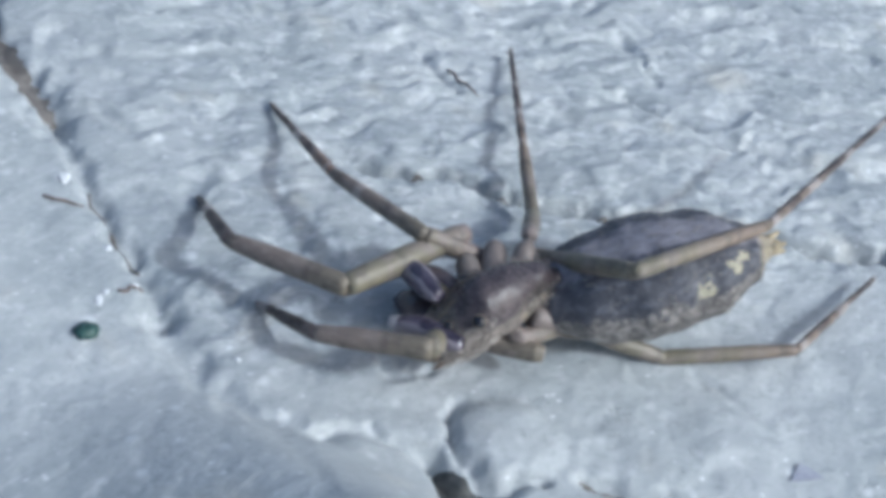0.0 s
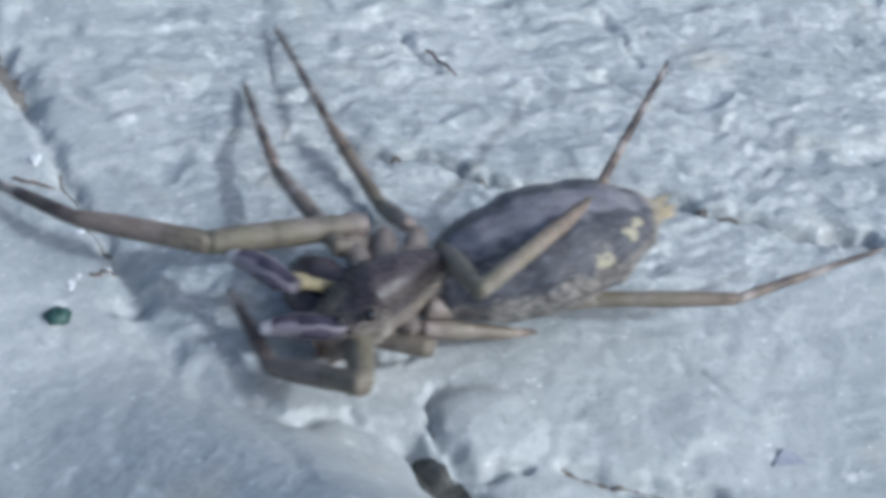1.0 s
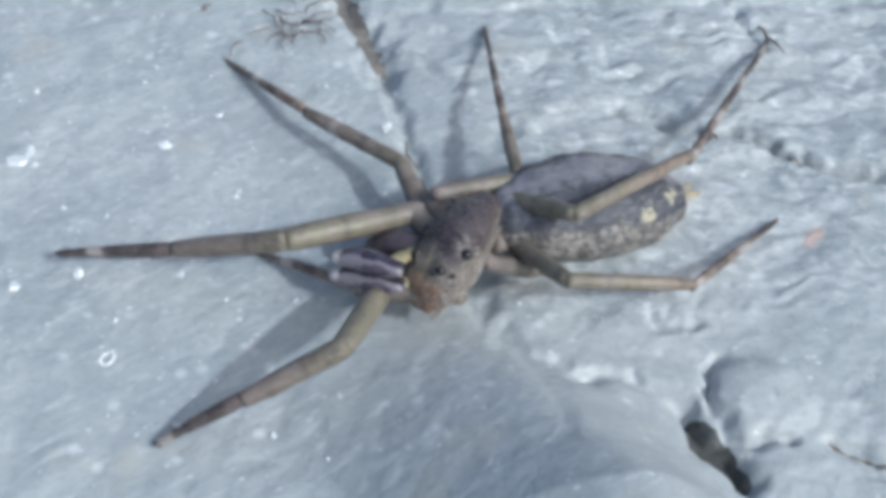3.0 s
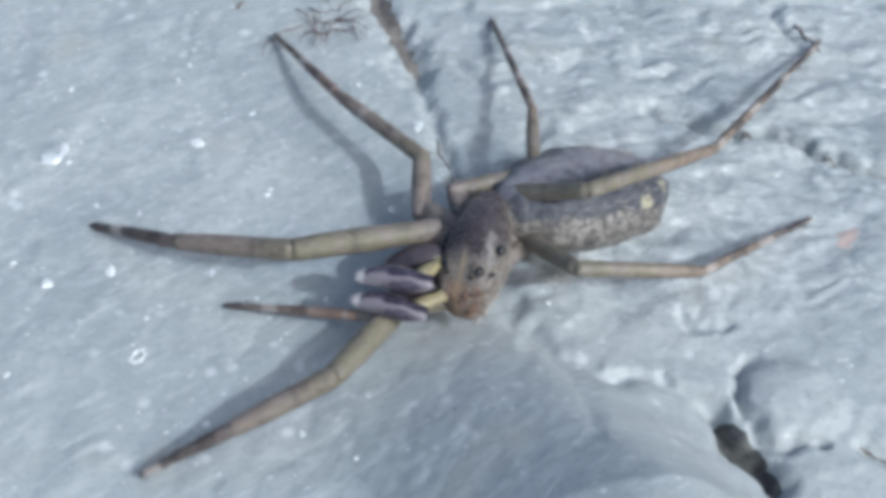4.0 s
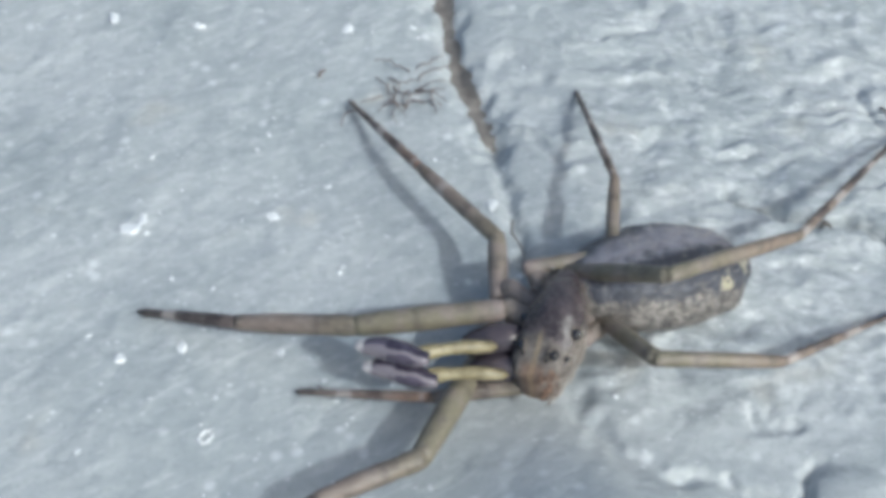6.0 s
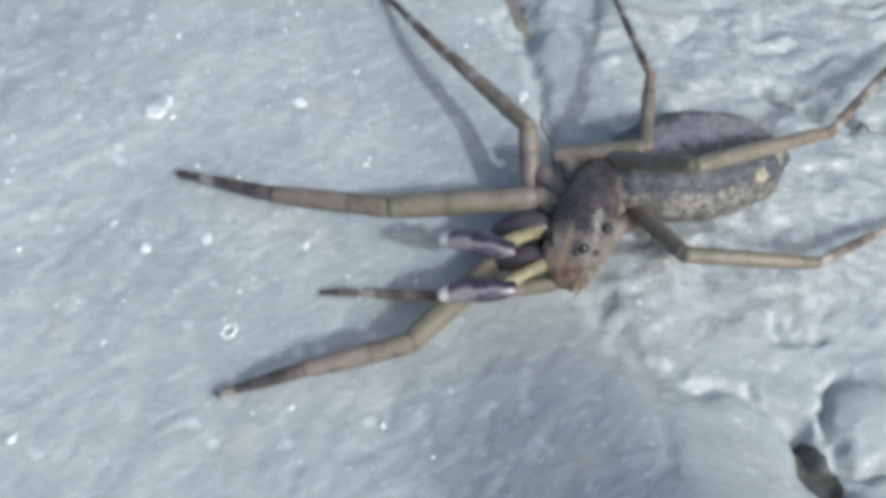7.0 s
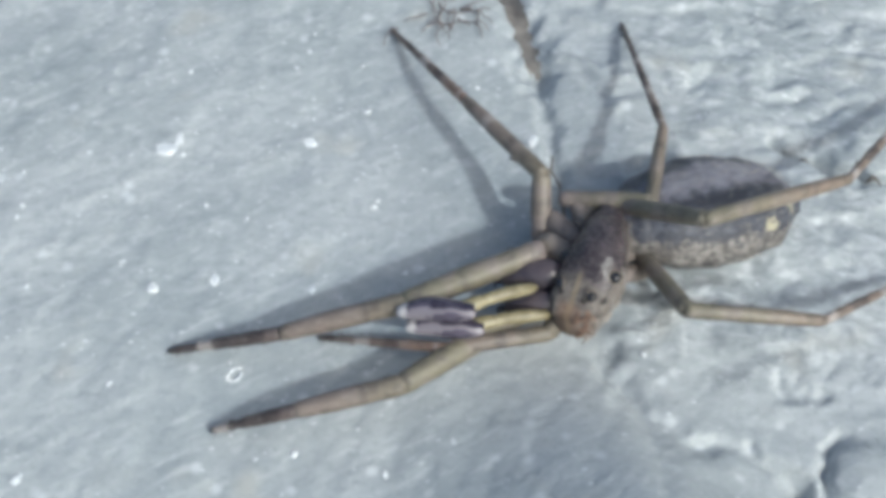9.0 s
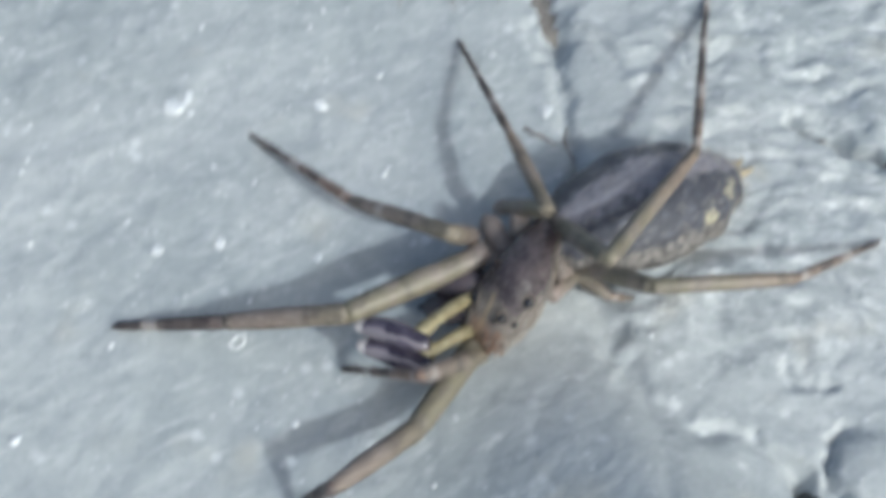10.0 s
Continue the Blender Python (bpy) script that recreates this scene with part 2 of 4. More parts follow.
HOLE_SHADE = plain_grain("hole_shade_grain", (0.080, 0.084, 0.085), (0.140, 0.143, 0.142), 0.9, 3.0, 0.08, 0.2)
ROOT = plain_grain("dark_fibre", (0.13, 0.107, 0.10), (0.25, 0.20, 0.185), 0.8, 5.0)


# ---------------------------------------------------------------- mesh helpers (sizes in mm)
def finish(name, bm, material, smooth=True):
    me = bpy.data.meshes.new(name)
    bmesh.ops.recalc_face_normals(bm, faces=bm.faces[:])
    bm.to_mesh(me)
    bm.free()
    me.transform(Matrix.Scale(MM, 4))
    if smooth:
        me.polygons.foreach_set("use_smooth", [True] * len(me.polygons))
    me.materials.append(material)
    return me


def part(name, bm, material, parent, label="", smooth=True):
    ob = new(name, finish(name, bm, material, smooth))
    ob.parent = parent
    return tagged(ob, label)


def thing(name, bm, material, label, category, place, group="", smooth=True):
    ob = new(name, finish(name, bm, material, smooth))
    ob.matrix_world = place
    return tagged(ob, label, category, group)


def loft(bm, rings):
    """Skin closed rings of equal length, and close both ends."""
    rows = [[bm.verts.new(p) for p in ring] for ring in rings]
    k = len(rows[0])
    for a, b in zip(rows, rows[1:]):
        for i in range(k):
            bm.faces.new((a[i], a[(i + 1) % k], b[(i + 1) % k], b[i]))
    bm.faces.new(rows[0][::-1])
    bm.faces.new(rows[-1])


def curve_at(points, s):
    """Smooth interpolation through (s, value) pairs."""
    for (s0, v0), (s1, v1) in zip(points, points[1:]):
        if s <= s1:
            u = (s - s0) / (s1 - s0)
            u = u * u * (3 - 2 * u)
            return v0 + (v1 - v0) * u
    return points[-1][1]


def tube(bm, path, radii, sides=10, squash=1.0):
    """A round rod along path, with its own radius at each point."""
    path = [Vector(p) for p in path]
    rings = []
    for i, p in enumerate(path):
        d = (path[min(i + 1, len(path) - 1)] - path[max(i - 1, 0)]).normalized()
        u = d.cross(Vector((0, 0, 1)) if abs(d.z) < 0.9 else Vector((1, 0, 0))).normalized()
        v = u.cross(d)
        rings.append([p + (u * math.cos(a) + v * math.sin(a) * squash) * radii[i]
                      for a in (2 * math.pi * k / sides for k in range(sides))])
    loft(bm, rings)


def spike(bm, root, tip, r):
    root, tip = Vector(root), Vector(tip)
    tube(bm, (root, root.lerp(tip, 0.55), tip), (r, r * 0.7, r * 0.12), 4)


def joint_profile(bm, length, stations, sides=14, x0=0.0, bow=0.0, squash=1.0):
    """A limb piece along +x: stations are (share of length, radius in mm)."""
    n = 22
    path, radii = [], []
    for i in range(n + 1):
        s = i / n
        path.append((x0 + (length - x0) * s, 0, bow * math.sin(math.pi * s)))
        radii.append(max(curve_at(stations, s), 0.015))
    tube(bm, path, radii, sides, squash)


def blob(bm, centre, size, rough=0.0, rng=None, detail=2):
    made = bmesh.ops.create_icosphere(bm, subdivisions=detail, radius=1.0)["verts"]
    seed = Vector((rng.uniform(0, 50), rng.uniform(0, 50), 0)) if rng else Vector()
    for v in made:
        k = 1 + rough * noise.noise(v.co * 1.7 + seed)
        v.co = Vector(centre) + Vector((v.co.x * size[0], v.co.y * size[1], v.co.z * size[2])) * k


# ---------------------------------------------------------------- the rock
CRACKS = [
    # points (mm), half-width, depth
    ([(-2.5, 18.5), (-2.2, 16.0), (-1.75, 13.6), (-1.05, 11.2), (-0.2, 9.0)], 0.6, 0.6),
    ([(-0.2, 9.0), (0.05, 7.4), (0.4, 5.5), (0.95, 3.55), (1.5, 1.8), (1.75, 0.0)], 0.36, 0.4),
    ([(1.75, 0.0), (2.3, -1.4), (2.6, -2.9), (3.7, -4.3), (5.25, -5.2)], 0.50, 0.28),
    ([(5.25, -5.2), (6.1, -5.0), (6.9, -4.86), (7.85, -5.85), (8.3, -6.4)], 0.20, 0.26),
    ([(8.40, -6.40), (8.75, -7.10), (9.25, -7.85), (9.85, -8.85)], 0.46, 0.85),
    ([(8.9, -7.4), (9.5, -8.3)], 0.34, 0.3),
    ([(12.5, -7.5), (13.0, -7.75), (13.9, -8.3), (14.7, -8.5), (16.7, -9.3)], 0.34, 0.5),
    ([(8.0, 6.4), (8.7, 6.0), (10.3, 5.35), (12.4, 5.1), (13.6, 4.2), (15.6, 3.3), (17.9, 2.7), (20.1, 2.2), (21.6, 1.55), (24.4, 0.35), (27.0, -0.4)], 0.24, 0.9),
    ([(9.75, -4.35), (9.48, -4.7), (9.25, -5.4), (9.35, -6.39), (9.61, -7.08), (10.4, -7.42), (11.4, -7.36)], 0.17, 0.42),
    ([(8.0, -2.5), (8.2, -3.03), (8.7, -3.24), (9.2, -3.14)], 0.2, 0.25),
    ([(3.0, -3.4), (3.7, -4.6), (4.05, -6.0), (4.2, -7.5), (4.25, -9.0)], 0.4, 0.10),
    ([(13.44, 11.87), (13.56, 10.77), (14.15, 9.44)], 0.20, 0.24),
    ([(22.11, 13.05), (22.43, 10.87), (22.53, 9.73)], 0.22, 0.18),
    ([(20.43, 9.39), (21.83, 8.19), (24.81, 5.55), (28.37, 4.08), (31.4, 3.91)], 0.4, 0.35),
    ([(17.26, -4.28), (17.79, -5.11), (18.55, -6.1)], 0.26, 0.14),
]
KNOB = (10.75, -5.95)


def near_line(px, py, pts):
    best = np.full(px.shape, 1e9)
    for (ax, ay), (bx, by) in zip(pts, pts[1:]):
        dx, dy = bx - ax, by - ay
        u = np.clip(((px - ax) * dx + (py - ay) * dy) / (dx * dx + dy * dy), 0, 1)
        best = np.minimum(best, np.hypot(px - ax - u * dx, py - ay - u * dy))
    return best


def smooth01(v, lo, hi):
    u = np.clip((v - lo) / (hi - lo), 0, 1)
    return u * u * (3 - 2 * u)


class Fbm:
    """Smooth value noise on arrays."""

    def __init__(self, seed):
        self.table = np.random.RandomState(seed).uniform(-1, 1, (256, 256))

    def one(self, x, y):
        xi, yi = np.floor(x).astype(int), np.floor(y).astype(int)
        u, v = x - xi, y - yi
        u, v = u * u * (3 - 2 * u), v * v * (3 - 2 * v)
        t = self.table
        a, b = t[xi % 256, yi % 256], t[(xi + 1) % 256, yi % 256]
        c, d = t[xi % 256, (yi + 1) % 256], t[(xi + 1) % 256, (yi + 1) % 256]
        return (a * (1 - u) + b * u) * (1 - v) + (c * (1 - u) + d * u) * v

    def __call__(self, x, y, octaves=4, gain=0.5):
        total, amp = 0, 1.0
        for k in range(octaves):
            total = total + amp * self.one(x * 2.03 ** k + 17.3 * k, y * 2.03 ** k + 5.7 * k)
            amp *= gain
        return total


F1, F2, F3, F4 = Fbm(3), Fbm(8), Fbm(21), Fbm(34)


def rock_height(x, y):
    """Height of the rock in mm; the spider's feet stand near zero."""
    wx, wy = x + 0.9 * F1(x * 0.35, y * 0.35, 3), y + 0.9 * F2(x * 0.35 + 9, y * 0.35, 3)
    seam = 1.6 + 0.5 * F4(y * 0.3, y * 0.1, 2) + 0.14 * (2 - y) + 0.012 * (y - 2) ** 2 * (y < 2)
    layered = smooth01(x - seam, -1.6, 1.6)
    # layered, flaky part: thin ledges that run across, falling a little to the east
    a = math.radians(-11)
    u, v = wx * math.cos(a) + wy * math.sin(a), -wx * math.sin(a) + wy * math.cos(a)
    flake = F3(u * 0.42, v * 1.15, 4, 0.55) * 1.9
    ledge = np.floor(flake * 2.2) + smooth01(flake * 2.2 - np.floor(flake * 2.2), 0.55, 1.0)
    ripple = F1(u * 1.3, v * 3.0, 3, 0.55)
    flank = smooth01(x + 0.3 * y, -6.0, 2.5) * smooth01(7.0 - 0.68 * (y + 4.9) - x, -0.2, 5.6)
    low = np.sqrt(np.clip(-y - 2.0, 0, 9) ** 2 + 0.5) - 0.70
    layered = layered * (1 - 0.92 * smooth01(flank, 0.0, 0.5) * smooth01(low, 0, 1.5))
    layered = layered * (1 - 0.72 * smooth01(-y, 0.5, 4.0))
    h = 0.30 * F2(x * 0.09 + 3, y * 0.09, 2) + layered * (0.040 * ledge + 0.034 * ripple)
    calm = 1 - 0.55 * flank * smooth01(low, 0, 1.5)
    h = h + calm * (1 - layered) * (0.055 * F4(x * 0.8, y * 0.8, 3) + 0.018 * F1(x * 2.6, y * 2.6, 2))
    h = h + 0.014 * F2(x * 5.0, y * 5.0, 2)
    # a smooth flank that climbs towards the south-east, with a furrow at its foot
    h = h + 0.54 * low * flank
    # rounded knob and a lower hump
    d = np.hypot((x - KNOB[0]) * 0.96, (y - KNOB[1])) / (1.62 + 0.10 * F1(x * 0.7, y * 0.7, 2))
    h = h + 0.36 * np.clip(1 - d ** 2.4, 0, 1) * (0.95 + 0.05 * F3(x, y, 2))
    d2 = np.hypot((x - 17.84) * 0.8, (y + 6.52)) / 1.7
    h = h + 0.16 * np.clip(1 - d2 ** 2, 0, 1)
    for pts, half, deep in CRACKS:
        d = near_line(x + 0.22 * F2(x * 1.5, y * 1.5, 2), y + 0.22 * F1(x * 1.5, y * 1.5, 2), pts)
        w = half * (1 + 0.45 * F3(x * 0.9 + 4, y * 0.9, 2))
        h = h - deep * np.exp(-(d / w) ** 2)
    return h


def rock_z(x, y):
    return float(rock_height(np.array([x], float), np.array([y], float))[0])


def axis_lines(lo, hi, fine, far):
    core = list(np.arange(lo, hi + fine, fine))
    left, right, s = [], [], fine
    p, q = core[0], core[-1]
    while q < far or p > -far:
        s *= 1.22
        p, q = p - s, q + s
        left.append(p)
        right.append(q)
    return np.array(left[::-1] + core + right)


def build_rock():
    xs, ys = axis_lines(-23, 38, 0.12, 30000), axis_lines(-14, 21, 0.12, 30000)
    gx, gy = np.meshgrid(xs, ys)
    away = np.hypot(np.clip(np.abs(gx - 7) - 34, 0, None), np.clip(np.abs(gy - 4) - 22, 0, None))
    gz = rock_height(gx, gy) - 0.0006 * away ** 2 / (1 + 0.02 * away)
    verts = np.stack([gx, gy, gz], -1).reshape(-1, 3) * MM
    nx, ny = len(xs), len(ys)
    i = (np.arange(ny - 1)[:, None] * nx + np.arange(nx - 1)[None]).ravel()
    faces = np.stack([i, i + 1, i + nx + 1, i + nx], -1)
    me = bpy.data.meshes.new("ground")
    me.from_pydata(verts.tolist(), [], faces.tolist())
    me.polygons.foreach_set("use_smooth", [True] * len(me.polygons))
    me.materials.append(ROCK)
    return tagged(new("ground", me), "rough blue-grey rock surface with ledges, cracks and a rounded knob", "rock", kind="structure")


ground = build_rock()


# ---------------------------------------------------------------- the spider (x forward, y to its left side, mm)
WAIST = (-1.35, -0.12, 0.05)
MIDDLE = [(-2.0, -0.35), (0.8, 0.37), (2.2, 0.33)]  # the head is turned to the left of the waist
HALF_WIDTH = [(-2.0, 0.30), (-1.4, 0.58), (-0.5, 0.88), (0.5, 1.00), (1.2, 0.97), (1.75, 0.84), (2.15, 0.50)]
CROWN = [(-2.1, 0.45), (-1.4, 0.85), (-0.3, 1.12), (0.5, 1.18), (0.9, 1.00), (1.3, 0.58), (1.6, 0.18), (1.9, -0.20), (2.15, -0.55)]
SOLE = [(-2.1, -0.10), (-1.5, -0.50), (0.0, -0.75), (1.2, -1.35), (1.8, -1.70), (2.15, -1.40)]


def shell_point(x, a, grow=0.0):
    """A point of the carapace: x along it, a the angle in degrees from its left side over the top."""
    w, top, low = curve_at(HALF_WIDTH, x) + grow, curve_at(CROWN, x) + grow, curve_at(SOLE, x) - grow
    c, s = math.cos(radians(a)), math.sin(radians(a))
    c2, s2 = math.copysign(abs(c) ** 0.82, c), math.copysign(abs(s) ** 0.82, s)
    base = low * 0.35 + top * 0.1
    return Vector((x, curve_at(MIDDLE, x) + w * c2, base + (top - base) * s2 if s >= 0 else base + (base - low) * s2))


def make_cephalothorax(spider):
    bm = bmesh.new()
    rings = []
    for i in range(45):
        x = -2.1 + 4.25 * i / 44
        ring = []
        for k in range(36):
            p = shell_point(x, 10 * k)
            p += p.normalized() * 0.05 * noise.noise(p * 2.2)
            ring.append(p)
        rings.append(ring)
    loft(bm, rings)
    return part("cephalothorax", bm, CARAPACE, spider, "glossy dark brown carapace with downy grey-brown cheeks")


def make_eyes(shell):
    for x, a, r in ((0.78, 30, 0.19), (0.78, 150, 0.19), (1.38, 20, 0.11), (1.38, 160, 0.11),
                    (1.56, 56, 0.18), (1.56, 124, 0.18), (1.74, 66, 0.08), (1.74, 114, 0.08)):
        p = shell_point(x, a)
        bm = bmesh.new()
        blob(bm, p, (r, r, r), detail=3)
        part("eye", bm, EYE_BLACK, shell, "round black shining eye")
        out = (p - Vector((x - 0.5, 0.25, -0.2))).normalized()
        u = out.cross(Vector((1, 0, 0))).normalized()
        v = out.cross(u)
        bm = bmesh.new()
        rings = []
        for i in range(20):
            t = 2 * math.pi * i / 20
            c = p + (u * math.cos(t) + v * math.sin(t)) * (r * 1.02)
            d = (u * math.cos(t) + v * math.sin(t))
            rings.append([c + (d * math.cos(b) + out * math.sin(b)) * r * 0.20 for b in (k * math.pi / 3 for k in range(6))])
        rows = [[bm.verts.new(q) for q in ring] for ring in rings]
        for i in range(20):
            for k in range(6):
                bm.faces.new((rows[i][k], rows[i][(k + 1) % 6], rows[(i + 1) % 20][(k + 1) % 6], rows[(i + 1) % 20][k]))
        part("eye_rim", bm, EYE_RIM, shell)


def make_fringe(shell, rng):
    bm = bmesh.new()
    for _ in range(48):
        root = shell_point(rng.uniform(1.8, 2.12), rng.uniform(-50, 60))
        spike(bm, root - Vector((0.05, 0, 0)), root + Vector((rng.uniform(0.05, 0.24), rng.uniform(-0.16, 0.14), rng.uniform(-0.26, 0.04))), 0.04)
    for _ in range(9):
        blob(bm, shell_point(rng.uniform(1.9, 2.1), rng.uniform(-50, 40)) + Vector((0.03, 0, 0)), (0.10, 0.09, 0.09), 0.4, rng, 1)
    tagged(part("face_fringe", bm, MOUTH, shell, "orange-brown fringe of hair over the jaws"), kind="stuff")
    bm = bmesh.new()
    for side in (1, -1):
        for _ in range(60):
            root = shell_point(rng.uniform(-1.7, -0.7), rng.uniform(-15, 25) if side > 0 else rng.uniform(155, 195))
            spike(bm, root, root + Vector((rng.uniform(-0.2, 0.55), side * rng.uniform(0.1, 0.25), rng.uniform(0.15, 0.5))), 0.032)
    tagged(part("hair_tuft", bm, HAIR, shell, "pale grey tufts of hair"), kind="stuff")
    bm = bmesh.new()
    for _ in range(260):
        a = rng.uniform(-50, 28)
        x = rng.uniform(0.1, 2.0)
        root = shell_point(x, a)
        out = (root - Vector((x - 0.2, 0.25, -0.2))).normalized()
        spike(bm, root, root + (out * 0.5 + Vector((0.7, 0, -0.3))).normalized() * rng.uniform(0.10, 0.24), 0.016)
    tagged(part("cheek_hair", bm, HAIR, shell, "short grey-brown down"), kind="stuff")


def make_abdomen(spider, rng):
    bm = bmesh.new()
    width = [(0, 0.42), (0.05, 1.05), (0.2, 1.76), (0.45, 2.14), (0.7, 1.90), (0.88, 1.20), (0.97, 0.45), (1, 0.22)]
    top = [(0, 0.35), (0.06, 0.95), (0.25, 1.50), (0.5, 1.68), (0.75, 1.40), (0.9, 0.76), (1, 0.25)]
    low = [(0, 0.30), (0.08, 0.80), (0.3, 1.38), (0.55, 1.38), (0.8, 1.00), (0.93, 0.52), (1, 0.20)]
    rings = []
    for i in range(61):
        s = i / 60
        ring = []
        for k in range(48):
            a = 2 * math.pi * k / 48
            c, q = math.cos(a), math.sin(a)
            p = Vector((-7.7 * s, curve_at(width, s) * math.copysign(abs(c) ** 0.9, c), (curve_at(top, s) if q > 0 else curve_at(low, s)) * math.copysign(abs(q) ** 0.92, q)))
            k2 = 1 + 0.035 * noise.noise(p * 0.9) + 0.018 * noise.noise(p * 3.1) + 0.010 * math.sin(p.x * 5.5 + 2 * noise.noise(p))
            ring.append(Vector((p.x, p.y * k2, p.z * k2)))
        rings.append(ring)
    loft(bm, rings)
    abdomen = part("abdomen", bm, ABDOMEN, spider, "long dark grey abdomen with a blackish side band and cream spots")
    for y, z in ((0.16, 0.10), (-0.16, 0.10), (0.13, -0.12), (-0.13, -0.12)):
        bm = bmesh.new()
        tube(bm, ((-7.5, y, z), (-7.75, y * 1.3, z * 1.2), (-8.05, y * 1.7, z * 1.6 + 0.05)), (0.15, 0.12, 0.05), 8)
        part("spinneret", bm, SPINNERET, abdomen, "pale straw-coloured spinneret")
    bm = bmesh.new()
    for _ in range(420):
        s, a = rng.uniform(0.04, 0.98), rng.uniform(-0.4, math.pi + 0.4)
        q = math.sin(a)
        root = Vector((-7.7 * s, curve_at(width, s) * math.cos(a), (curve_at(top, s) if q > 0 else curve_at(low, s)) * q))
        out = Vector((-0.9, math.cos(a) * 0.5, q * 0.5)).normalized()
        spike(bm, root * 0.99, root + out * rng.uniform(0.14, 0.30), 0.014)
    tagged(part("abdomen_hair", bm, HAIR, abdomen, "fine grey hair"), kind="stuff")
    return abdomen


def aim_matrix(at, towards):
    """Place at a point (mm), x axis along a direction."""
    d = Vector(towards).normalized()
    return pose(at[0] * MM, at[1] * MM, at[2] * MM, 0, -math.degrees(math.asin(d.z)), math.degrees(math.atan2(d.y, d.x)))


def make_jaws(spider, rng):
    """Jaws and palps hang under the face and reach forward to the right side."""
    for base, tip in (((1.0, -0.56, -0.15), (1.97, -2.20, -0.45)), ((1.50, -0.29, -0.92), (2.35, -1.85, -1.15))):
        base, tip = Vector(base), Vector(tip)
        bm = bmesh.new()
        pts = [base.lerp(tip, i / 14) + Vector((0, 0, 0.10 * math.sin(math.pi * i / 14))) for i in range(15)]
        tube(bm, pts, [curve_at([(0, 0.36), (0.2, 0.50), (0.5, 0.53), (0.75, 0.46), (0.92, 0.36), (1, 0.20)], i / 14) for i in range(15)], 18, 0.92)
        jaw = part("chelicera", bm, CHELICERA, spider, "glossy violet-black jaw")
        aim = (tip - base).normalized()
        bm = bmesh.new()
        tube(bm, (tip - aim * 0.1, tip + aim * 0.22 + Vector((0, 0, -0.12)), tip + aim * 0.25 + Vector((0, 0, -0.35))), (0.13, 0.09, 0.02), 8)
        part("fang", bm, CHELICERA, jaw)
    palps = []
    for mount in ((1.30, -0.50, -0.20), (1.70, 0.10, -0.90)):
        # the stalk runs from the elbow back into the head
        bm = bmesh.new()
        n = 16
        tube(bm, [(-0.12 + 2.8 * i / n, 0, 0.12 * math.sin(math.pi * i / n)) for i in range(n + 1)],
             [curve_at([(0, 0.12), (0.10, 0.24), (0.26, 0.25), (0.36, 0.19), (0.46, 0.20), (0.7, 0.22), (0.94, 0.17), (1, 0.06)], i / n) for i in range(n + 1)], 12)
        stalk = part("pedipalp", bm, YELLOW, spider, "yellow palp with a swollen dark, white-edged tip")
        bm = bmesh.new()
        n = 20
        path = [(-0.55 + 2.4 * i / n, 0.05 * math.sin(i * 0.4), 0.02) for i in range(n + 1)]
        tube(bm, path, [0.06 + 0.36 * math.sin(math.pi * (0.10 + 0.84 * i / n)) ** 0.7 for i in range(n + 1)], 16, 0.85)
        pod = part("palp_tip", bm, PALP, stalk, "swollen glossy dark tip with a whitish edge")
        palps.append((stalk, pod, mount))
    return palps


# per leg: lengths of thigh, shin and foot (mm), radii
LEGS = {
    "R1": ((4.45, 4.02, 3.73), (0.39, 0.34, 0.22)),
    "R2": ((2.00, 4.34, 5.55), (0.32, 0.27, 0.17)),
    "R3": ((2.69, 3.29, 6.46), (0.28, 0.23, 0.14)),
    "R4": ((4.71, 6.09, 8.93), (0.28, 0.25, 0.15)),
    "L1": ((5.43, 3.29, 2.86), (0.39, 0.34, 0.22)),
    "L2": ((2.14, 3.25, 4.37), (0.32, 0.27, 0.17)),
    "L3": ((1.30, 1.30, 1.00), (0.28, 0.23, 0.14)),
    "L4": ((3.44, 4.36, 5.36), (0.28, 0.25, 0.15)),
}
LEG_NAMES = ("front", "second", "third", "hind")


